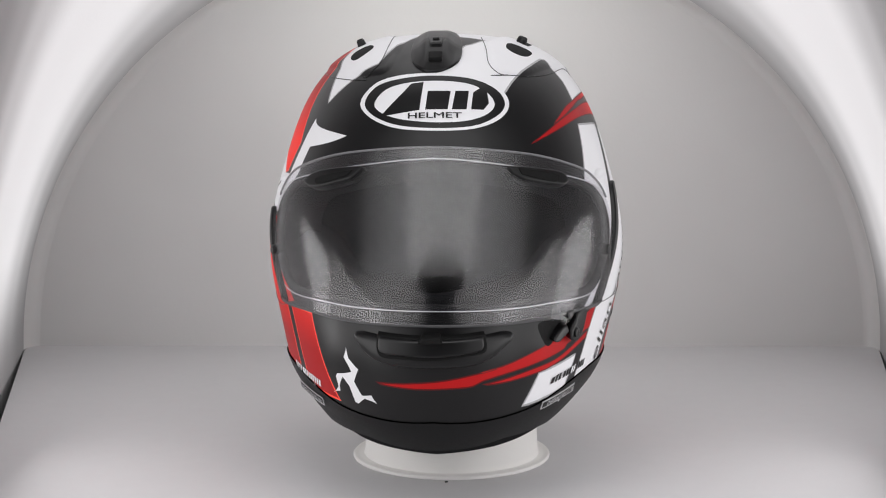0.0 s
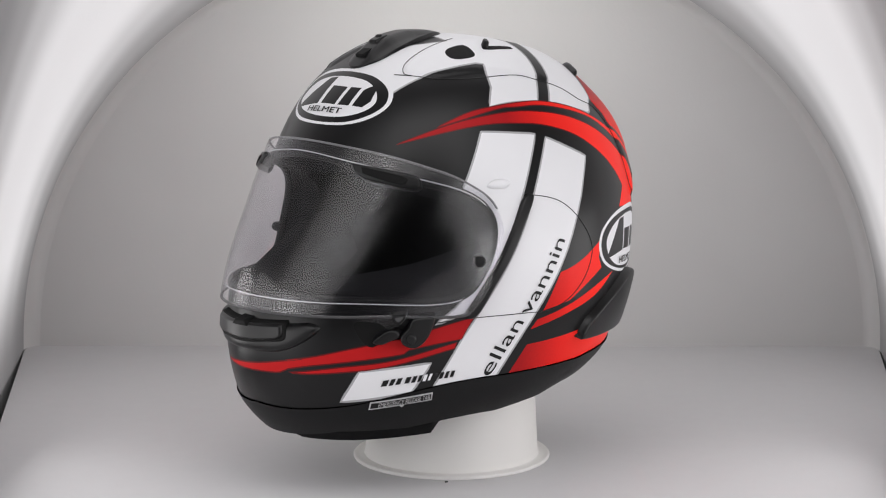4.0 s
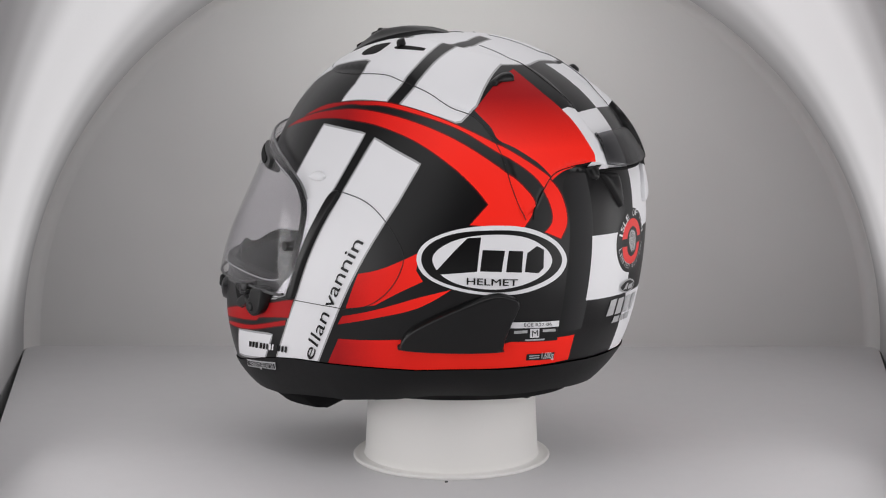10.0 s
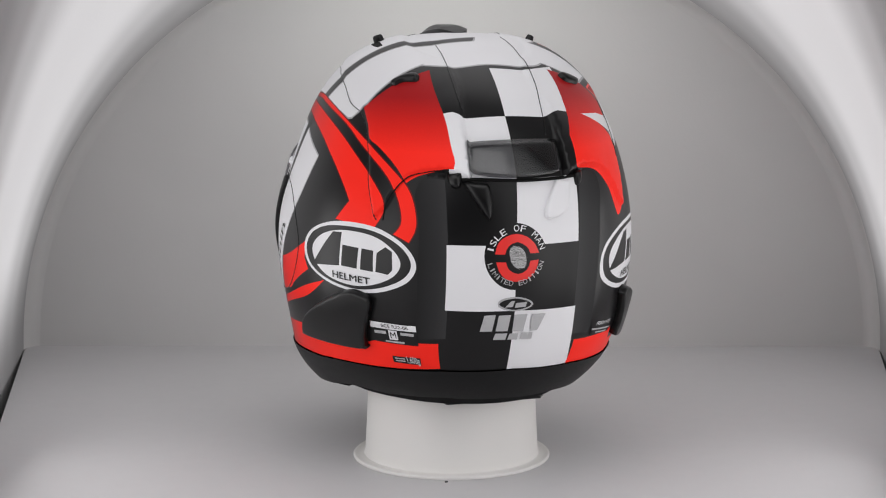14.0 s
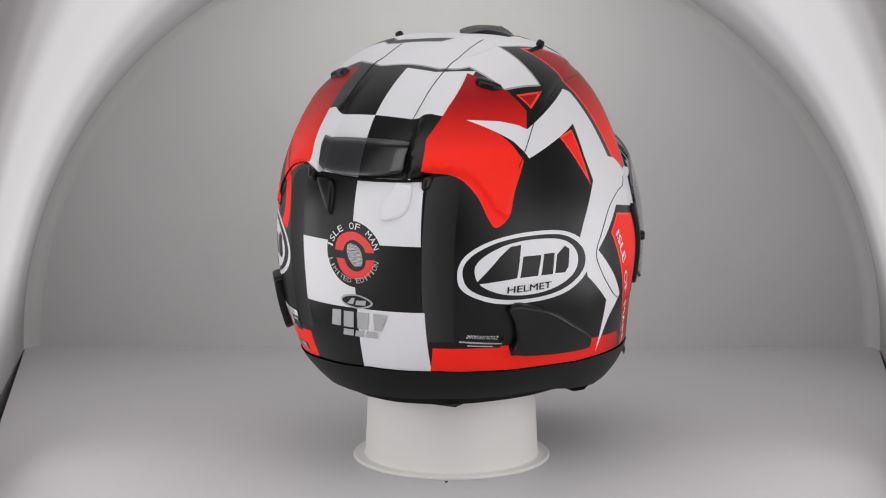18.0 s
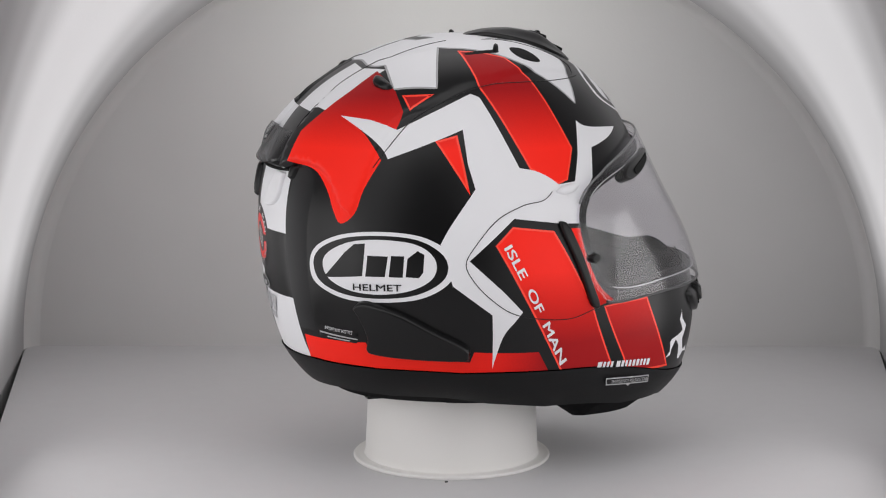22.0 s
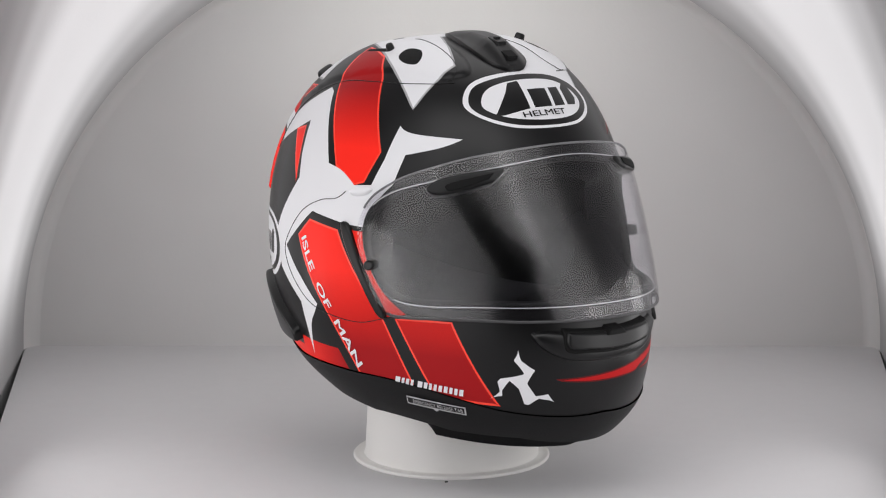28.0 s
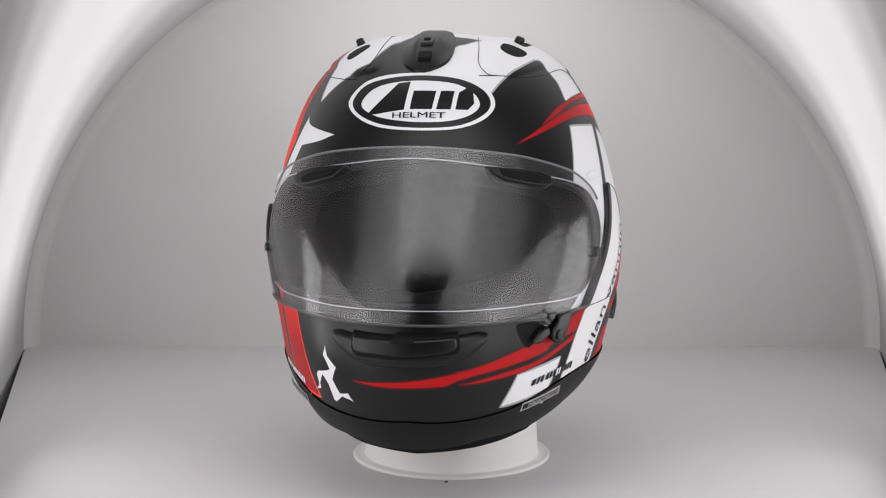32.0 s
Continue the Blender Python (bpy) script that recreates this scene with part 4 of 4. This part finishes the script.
tube("visor_brow", onto(compass(high[:, 0], high[:, 1]), np.interp(np.abs(high[:, 0]), [0, 58, 72], [0.0056, 0.0056, 0.0016])), 0.0008, M["visor_brow"], helmet, False, "thin translucent upper edge of the visor")
for keep in ((PORT[:, 1] > 15) & (np.abs(PORT[:, 0]) < 66), (PORT[:, 1] < -7) & (np.abs(PORT[:, 0]) < 58)):
    seal = PORT[keep][np.argsort(PORT[keep][:, 0])]
    tube("insert_seal", onto(compass(seal[:, 0], seal[:, 1]), 0.0043), 0.0004, M["pale"], helmet, False, "thin pale seal of the anti-fog insert")


def build_breath_guard():
    """The soft black nose guard behind the lower edge of the visor, with a wavy crest."""
    az = np.linspace(-22, 22, 60)
    crest = np.interp(np.abs(az), [0, 2, 6, 10, 15, 22], [-7.2, -7.0, -5.6, -5.0, -6.0, -8.0])
    loops = [onto(compass(az, -11 + az * 0), -0.004), onto(compass(az, crest - 0.4), -0.006), onto(compass(az, crest), -0.0068), onto(compass(az, crest - 0.4), -0.0076), onto(compass(az, -11 + az * 0), -0.009)]
    f = [(k * 60 + i, k * 60 + i + 1, (k + 1) * 60 + i + 1, (k + 1) * 60 + i) for k in range(4) for i in range(59)]
    return mesh_object("breath_guard", np.concatenate(loops), f, M["cloth"], helmet, "thin black breath guard with a wavy crest")


build_breath_guard()

# ---------------------------------------------------------------- details on the shell
raised("side_vent", "L", "plastic", 0.006, "14.2,-27.0 14.8,-25.2s 18.5,-21.4s 28.7,-16.0s 41.0,-10.8s 46.6,-11.0s 49.2,-13.6s 46.4,-20.4s 44.4,-24.8s 43.4,-27.8s 41.4,-29.0s 15.8,-28.3s", edge=0.8)
raised("side_vent", "R", "plastic", 0.006, "-49.8,-15.4 -47.7,-13.4s -43.8,-13.8s -35.9,-16.3s -25.6,-21.7s -16.8,-26.2s -15.5,-29.4s -16.7,-30.5s -29.1,-30.6s -42.0,-30.0s -45.0,-28.5s -45.0,-24.8s -47.2,-19.3s", edge=0.8)
raised("chin_vent_frame", "F", "plastic", 0.0045, "-19.3,-15.7s -16.4,-14.6 16.4,-14.2 18.9,-15.2s 18.8,-16.6s 14.6,-19.0s 9.8,-20.3s 4.2,-20.4s 0.0,-20.4s -7.4,-20.6s -12.9,-20.2s -17.4,-18.2s")
raised("chin_vent_groove", "F", "hole", 0.0053, "-12.6,-13.9 11.7,-13.5 11.7,-17.3s 6.8,-17.8s 0.0,-18.3s -6.2,-18.4s -11.8,-18.3s", edge=0.3)
raised("chin_vent_slider", "F", "plastic", 0.0075, "-12.0,-14.0 11.2,-13.7 11.0,-16.6s 6.8,-17.2s 0.0,-17.5s -6.2,-17.5s -11.5,-17.4s", edge=0.6)
seam("seam", "L", "plastic", 0.0003, "-31.6,63.9s -25.1,60.0s -14.3,57.2s -0.0,55.6s 8.6,52.8s 17.5,49.5s 25.7,45.1s 32.9,42.6s 38.3,37.6s 41.9,32.5s 44.1,27.9s 46.6,21.5s 50.3,13.3s 51.2,12.2")
seam("seam", "L", "plastic", 0.0003, "-9.6,19.9 2.9,16.9s 10.7,11.1s 16.2,3.3s 16.8,-1.9s 13.1,-9.1s 6.3,-14.8s -2.3,-17.4s -11.1,-17.7s -28.2,-18.6s -38.9,-19.6")
seam("seam", "R", "plastic", 0.0003, "26.3,58.8s 27.1,58.7s 16.4,55.8s 5.1,54.0s -5.5,52.6s -14.1,50.0s -22.6,46.4s -31.3,41.4s -39.0,33.1s -43.4,27.5")
seam("seam", "R", "plastic", 0.0003, "10.7,20.5 7.1,17.8s 0.1,16.4s -8.5,12.1s -15.5,4.1s -18.1,-1.1s -15.9,-6.0s -10.8,-11.6s -3.2,-16.9s 7.1,-19.6s 17.8,-20.7s 28.1,-18.8s 40.3,-18.1")
seam("seam", "B", "plastic", 0.0003, "9.2,31.3 10.8,41.6s 12.8,54.1s 14.4,65.1s 15.8,77.4")
seam("seam", "B", "plastic", 0.0003, "-11.3,37.7 -12.3,41.4s -12.8,53.4s -12.7,62.2s -13.2,70.1")
sticker("size_label", "L", "black", 1, "46.6,-19.8 60.5,-21.1 59.2,-28.2 45.9,-26.6")
sticker("size_label_strip", "L", "white", 2, "46.7,-20.0 60.4,-21.3 60.1,-23.3 46.5,-22.0")
sticker("size_label_box", "L", "white", 2, "51.9,-22.8 54.5,-23.0 54.1,-26.1 51.5,-25.9")
sticker("weight_label", "L", "black", 1, "50.0,-31.6 58.0,-32.5 57.3,-35.0 49.5,-33.8")
sticker("notice_label", "R", "black", 1, "-61.4,-23.3 -48.5,-24.0 -48.6,-27.9 -60.6,-28.2")
sticker("release_label", "L", "silver", 1, "-50.8,-40.2 -35.5,-38.6 -35.2,-40.6 -42.1,-41.2 -42.6,-41.9 -43.4,-41.4 -50.5,-42.3", lift=0.0012)
sticker("release_label_field", "L", "black", 2, "-50.4,-40.5 -35.8,-39.0 -35.5,-40.3 -50.2,-41.9", lift=0.0012)
sticker("release_label", "R", "silver", 1, "29.7,-39.7 46.2,-40.9 45.7,-42.9 38.7,-42.3 37.7,-42.8 37.0,-42.2 29.5,-41.6", lift=0.0012)
sticker("release_label_field", "R", "black", 2, "29.9,-40.0 45.8,-41.1 45.4,-42.5 29.9,-41.3", lift=0.0012)
lettering("helmet_word", "L", "black", 1, "HELMET", (35.4,-7.5), (49.3,-8.3), (35.5,-5.4), bold=0.012)
lettering("helmet_word", "F", "black", 1, "HELMET", (-9.3,43.3), (7.3,43.5), (-9.4,45.1), bold=0.012)
lettering("helmet_word", "R", "black", 1, "HELMET", (-50.4,-10.1), (-36.6,-9.5), (-50.5,-8.0), bold=0.012)
lettering("stripe_lettering", "L", "black", 1, "ellan vannin", (-19.1,-36.1), (4.1,4.1), (-22.3,-34.9), gap=0.6)
lettering("stripe_lettering", "R", "white", 1, "ISLE OF MAN", (-6.6,3.4), (13.5,-34.4), (-4.2,4.7), bold=0.022, gap=2.0)
lettering("size_label_text", "L", "black", 3, "ECE R22-06", (50.2,-21.7), (58.0,-22.5), (50.3,-20.6))
lettering("size_label_text", "L", "black", 3, "M", (52.1,-25.4), (53.8,-25.4), (52.3,-23.3))
lettering("weight_label_text", "L", "white", 2, "1,600g", (53.9,-33.9), (57.3,-34.5), (54.2,-32.1))
lettering("release_label_text", "L", "silver", 3, "EMERGENCY RELEASE TAB", (-48.4,-41.5), (-35.9,-40.2), (-48.6,-40.4), lift=0.0012)
lettering("release_label_text", "R", "silver", 3, "EMERGENCY RELEASE TAB", (31.5,-41.2), (45.1,-42.2), (31.6,-40.3), lift=0.0012)
lettering("notice_label_text", "R", "white", 2, "IMPORTANT NOTICE", (-58.9,-24.8), (-50.2,-25.0), (-58.9,-23.6))
sticker("model_bar", "B", "silver", 2, "-9.0,-13.6 -6.1,-13.4 -6.8,-17.8 -9.9,-17.9")
sticker("model_bar", "B", "silver", 2, "-5.3,-13.6 -2.2,-13.5 -2.8,-17.8 -5.9,-17.8")
sticker("model_bar", "B", "silver", 2, "-1.3,-13.5 2.2,-13.5 1.3,-18.0 -1.6,-17.9")
sticker("model_bar", "B", "silver", 2, "3.4,-13.6 7.3,-13.8 5.2,-18.1 3.1,-18.1")
sticker("model_bar", "B", "silver", 2, "-5.9,-18.4 -2.8,-18.4 -3.2,-20.1 -6.4,-20.1")
sticker("model_bar", "B", "silver", 2, "-2.2,-18.5 0.1,-18.5 -0.1,-20.2 -2.7,-20.1")
sticker("model_bar", "B", "silver", 2, "1.0,-18.4 4.0,-18.5 3.8,-20.3 0.5,-20.1")
sticker("model_oval", "B", "silver", 2, "-5.8,-10.6s -4.9,-9.4s -1.3,-8.8s 2.3,-9.7s 3.6,-10.9s 2.4,-12.0s -1.2,-12.6s -4.8,-11.8s")
sticker("model_oval", "B", "black", 3, "-5.4,-10.6s -4.3,-9.7s -1.3,-9.2s 1.7,-9.9s 3.0,-10.9s 1.8,-11.7s -1.2,-12.2s -4.2,-11.5s")
sticker("model_bar", "B", "silver", 4, "-3.9,-11.4 -2.3,-9.8 -1.4,-9.8 -2.0,-11.4")
sticker("model_bar", "B", "silver", 4, "-1.1,-10.4 1.8,-10.2 1.5,-11.5 -1.4,-11.6")
raised("duct_lever", "L", "plastic", 0.005, "-0.9,69.2s 0.6,70.3s 1.4,69.1s 0.5,67.5s -1.0,67.6s", edge=0.7)
raised("duct_lever", "R", "plastic", 0.005, "-1.6,66.3s -0.6,67.5s 0.4,66.6s 0.0,65.2s -1.2,65.2s", edge=0.7)
raised("exhaust_plug", "L", "plastic", 0.004, "34.7,53.5s 35.7,56.2s 37.2,58.2s 39.7,59.3s 41.5,57.9s 41.9,56.4s 38.2,54.8s 37.1,53.1s")
raised("exhaust_plug", "R", "plastic", 0.004, "-41.0,57.3s -39.0,57.4s -36.8,54.8s -35.6,52.1s -38.6,51.9s -41.8,54.6s")
raised("latch_lever", "L", "plastic", 0.006, "-55.0,-23.0s -52.3,-20.1s -49.4,-19.9s -48.1,-21.9s -50.5,-23.3s -52.6,-24.1s", edge=0.7)
raised("visor_tab", "L", "clear", 0.0070, "-60.8,-16.4s -58.1,-14.9 -47.4,-14.6 -47.4,-16.7s -49.5,-19.2s -52.0,-19.4s -54.6,-17.6s -57.6,-17.1s", edge=0.5)
raised("tab_ring", "L", "plastic", 0.0077, "-51.5,-15.2 -47.6,-15.1 -47.7,-16.9s -49.2,-18.0s -50.7,-17.3s", edge=0.4)
raised("tab_hole", "L", "visor_edge", 0.0081, "-50.7,-15.6 -48.2,-15.5 -48.4,-16.5s -49.3,-17.3s -50.2,-16.8s", edge=0.3)
raised("visor_latch", "L", "plastic", 0.0078, "-45.7,-16.5s -40.5,-16.0s -39.4,-17.3s -40.4,-22.2s -42.4,-24.9s -44.8,-25.4s -47.5,-23.9s -48.3,-21.6s -46.8,-19.1s", edge=0.9)
raised("latch_screw", "L", "plastic", 0.0094, "-46.7,-22.2s -46.5,-21.0s -45.5,-20.5s -44.3,-21.0s -43.7,-22.2s -43.9,-23.4s -44.9,-23.9s -46.1,-23.4s", edge=0.5)
raised("visor_pin", "L", "plastic", 0.0066, "-29.1,0.1s -28.6,1.6s -27.2,2.1s -25.8,1.6s -25.2,0.2s -25.8,-1.3s -27.2,-1.9s -28.6,-1.4s", edge=0.8)
raised("visor_pin", "R", "plastic", 0.0066, "22.4,-1.6s 23.0,-0.3s 24.4,0.4s 26.0,-0.1s 26.6,-1.3s 26.0,-2.6s 24.4,-3.3s 23.0,-2.8s", edge=0.8)
raised("brow_vent", "F", "plastic", 0.0082, "-45.5,24.4s -39.7,27.7s -22.2,28.5 -21.1,27.4 -25.5,24.1 -40.5,21.9s", edge=0.8)
raised("brow_vent", "F", "plastic", 0.0082, "19.7,28.8 38.5,28.2s 42.4,25.9s 40.2,23.3s 25.9,24.2 22.0,25.8", edge=0.8)
raised("pivot_tab", "L", "white", 0.003, "-21.9,23.5s -19.2,25.3s -15.7,25.4s -13.4,24.0s -15.3,22.4s -19.5,22.4s")
raised("pivot_tab", "R", "white", 0.003, "12.2,20.5s 15.1,22.4s 19.4,23.2s 21.3,22.1s 18.9,20.1s 14.5,19.4s")
raised("recess_fin", "B", "black", 0.0042, "-14.2,20.2 -8.2,19.6 -7.3,17.5s -7.4,12.2s -8.3,10.6s -10.9,14.4s", "moulded black fin below the rear lip", edge=1.8)
raised("recess_fin", "B", "white", 0.003, "9.6,19.8 6.2,12.8s 7.2,10.2s 12.4,12.4s 13.7,19.5", "moulded white fin below the rear lip", edge=0.7)
raised("lip_clip", "L", "plastic", 0.004, "66.5,28.8 70.5,29.0 71.2,24.9s 68.8,24.8s")
raised("lip_clip", "R", "plastic", 0.004, "-69.3,28.3 -66.2,28.2 -68.5,24.2s -70.4,24.0s")
# dark beads along the rear lip draw the shade in the gap below it
seam("lip_shade", "B", "hole", 0.0005, "-35.8,11.2 -34.6,15.2s -31.6,19.3s -27.9,22.4s -23.1,23.3s -17.7,23.0")
seam("lip_shade", "B", "hole", 0.0012, "-17.4,20.7 -11.8,20.7s -0.8,19.9s 9.4,20.1s 16.5,20.9")
sticker("maker_bar", "L", "black", 2, "-49.5,-34.8 -48.1,-34.7 -48.3,-36.3 -49.7,-36.4")
sticker("maker_bar", "L", "black", 2, "-47.6,-34.6 -46.5,-34.5 -46.8,-36.2 -47.8,-36.3")
sticker("maker_bar", "L", "black", 2, "-46.0,-34.5 -44.8,-34.4 -45.0,-36.1 -46.2,-36.2")
sticker("maker_bar", "L", "black", 2, "-43.8,-34.4 -42.5,-34.3 -42.8,-36.0 -44.0,-36.0")
sticker("maker_bar", "L", "black", 2, "-42.0,-34.3 -41.0,-34.2 -41.2,-35.9 -42.3,-36.0")
sticker("maker_bar", "L", "black", 2, "-40.5,-34.2 -39.6,-34.1 -39.8,-35.8 -40.7,-35.9")
sticker("maker_bar", "L", "white", 2, "-39.1,-34.1 -38.2,-34.1 -38.4,-35.8 -39.3,-35.8")
sticker("maker_bar", "L", "white", 2, "-37.6,-34.0 -36.9,-34.0 -37.2,-35.7 -37.9,-35.7")
sticker("maker_bar", "L", "black", 2, "-36.4,-34.0 -35.2,-33.9 -35.4,-35.6 -36.7,-35.7")
sticker("maker_bar", "L", "black", 2, "-34.6,-33.9 -33.6,-33.8 -33.8,-35.5 -34.9,-35.6")
sticker("maker_bar", "L", "black", 2, "-33.0,-33.8 -32.0,-33.7 -32.3,-35.5 -33.3,-35.5")
sticker("maker_bar", "L", "black", 2, "-31.4,-33.7 -30.4,-33.6 -30.7,-35.4 -31.7,-35.4")
sticker("maker_bar", "R", "white", 2, "27.5,-35.3 29.1,-35.4 28.3,-37.1 26.8,-37.0")
sticker("maker_bar", "R", "white", 2, "29.6,-35.5 30.5,-35.5 29.7,-37.1 28.8,-37.1")
sticker("maker_bar", "R", "white", 2, "31.0,-35.6 32.0,-35.6 31.2,-37.2 30.2,-37.2")
sticker("maker_bar", "R", "white", 2, "32.5,-35.7 33.4,-35.7 32.6,-37.3 31.7,-37.3")
sticker("maker_bar", "R", "white", 2, "34.7,-35.8 36.1,-35.9 35.3,-37.5 33.9,-37.4")
sticker("maker_bar", "R", "white", 2, "36.6,-35.9 37.6,-36.0 36.8,-37.6 35.8,-37.5")
sticker("maker_bar", "R", "white", 2, "38.1,-36.0 38.9,-36.0 38.1,-37.7 37.3,-37.6")
sticker("maker_bar", "R", "white", 2, "39.5,-36.1 40.3,-36.1 39.5,-37.8 38.6,-37.7")
sticker("maker_bar", "R", "white", 2, "40.8,-36.2 41.8,-36.2 41.0,-37.9 40.0,-37.8")
sticker("maker_bar", "R", "white", 2, "42.3,-36.2 43.3,-36.3 42.5,-38.0 41.5,-37.9")
sticker("maker_bar", "R", "white", 2, "43.8,-36.3 44.6,-36.4 43.8,-38.1 43.0,-38.0")
sticker("maker_bar", "R", "white", 2, "45.1,-36.4 45.9,-36.5 45.1,-38.2 44.3,-38.1")
sticker("maker_bar", "R", "white", 2, "46.4,-36.5 47.4,-36.6 46.6,-38.3 45.6,-38.2")
seam("seam", "F", "plastic", 0.0003, "15.5,86.8 16.3,75.3s 16.6,66.2s 19.3,61.6s 22.7,60.8")
seam("seam", "F", "plastic", 0.0003, "-22.7,88.9 -21.4,77.3s -21.8,66.2s -25.1,61.2s -27.6,60.4")
sticker("size_label_line", "L", "silver", 2, "47.4,-23.0 51.1,-23.1 51.0,-24.1 47.3,-24.0")
sticker("size_label_line", "L", "silver", 2, "55.4,-23.5 59.1,-23.9 59.0,-24.9 55.3,-24.4")
sticker("size_label_line", "L", "silver", 2, "50.1,-26.2 55.6,-26.7 55.5,-27.3 50.0,-26.7")
sticker("weight_label_line", "L", "silver", 2, "50.6,-32.1 53.5,-32.4 53.5,-32.8 50.5,-32.5")
sticker("weight_label_line", "L", "silver", 2, "50.5,-32.9 53.4,-33.2 53.3,-33.6 50.4,-33.3")
sticker("notice_label_line", "R", "silver", 2, "-60.5,-25.8 -48.5,-26.3 -48.5,-26.7 -60.4,-26.4")
sticker("notice_label_line", "R", "silver", 2, "-58.0,-27.1 -50.9,-27.2 -50.9,-27.6 -58.0,-27.5")
# slots drawn as raised near-black pieces, the shade inside them as colour
raised("chin_vent_slot", "F", "hole", 0.0088, "-2.1,-13.2 1.6,-13.2 2.6,-14.6 -3.4,-14.7", edge=0.3)
raised("brow_slot", "F", "hole", 0.0090, "-39.6,23.6s -38.0,25.5s -24.5,27.1 -26.6,25.1 -37.1,22.8s", edge=0.3)
raised("brow_slot", "F", "hole", 0.0090, "23.6,28.0 36.6,26.9s 38.4,25.3s 35.9,24.0s 24.8,25.7", edge=0.3)
raised("pod_edge", "L", "black", 0.0034, "-10.1,18.7s -6.3,18.7s -11.2,10.2s -16.2,1.2s -21.6,-8.3s -26.5,-17.5s -30.2,-17.5s -25.9,-8.8s -20.4,0.9s -15.3,10.1s", edge=0.9)
raised("pod_edge", "R", "black", 0.0034, "12.1,10.8s 15.1,10.1s 18.7,3.6s 23.8,-7.6s 28.1,-17.3s 24.9,-17.4s 19.3,-5.4s 13.3,6.4s", edge=0.9)


def ring_lettering(name, words, mat, radius_deg, first, last, size, outward):
    """Letters one by one round the roundel on the back."""
    for i, ch in enumerate(words):
        if ch == " ":
            continue
        a = radians(first + (last - first) * i / (len(words) - 1))
        mid = np.array([ROUNDEL[0] + radius_deg * math.cos(a), ROUNDEL[1] + radius_deg * math.sin(a)])
        up = np.array([math.cos(a), math.sin(a)]) * (1 if outward else -1)
        along = np.array([up[1], -up[0]])
        wide = 0.3 if ch == "I" else 0.85
        lettering(name, "B", mat, 3, ch, mid - along * size * wide / 2 - up * size / 2, mid + along * size * wide / 2 - up * size / 2, mid - along * size * wide / 2 + up * size / 2)


ROUNDEL = (-1.4, 1.6)
ring_lettering("roundel_letter", "ISLE OF MAN", "white", 6.9, 164, 18, 1.6, True)
ring_lettering("roundel_letter", "LIMITED EDITION", "silver", 6.9, 198, 342, 1.3, False)


def motions():
    turn = [(0, -2.87), (1, -14.23), (2, -25.6), (3, -36.97), (4.5, -54.01), (6, -71.03), (7, -82.36), (8, -93.7), (9, -105.03), (10, -116.38),
            (11, -127.75), (12, -139.13), (13, -150.54), (14, -161.98), (15.5, -179.19), (17, -196.45), (18, -207.99), (19, -219.53), (20, -231.09),
            (21, -242.64), (22, -254.18), (23, -265.71), (24, -277.21), (25, -288.68), (26.5, -305.82), (28, -322.89), (29, -334.25), (30, -345.61),
            (31, -357.0), (32, -368.45)]
    off = pose(-0.0036, 0, -0.003)
    walk(helmet, [(t, pose(0, 0, 0, 0, 0, a) @ off) for t, a in turn])
    walk(stand, [(t, pose(0, 0, 0, 0, 0, a)) for t, a in turn])


motions()
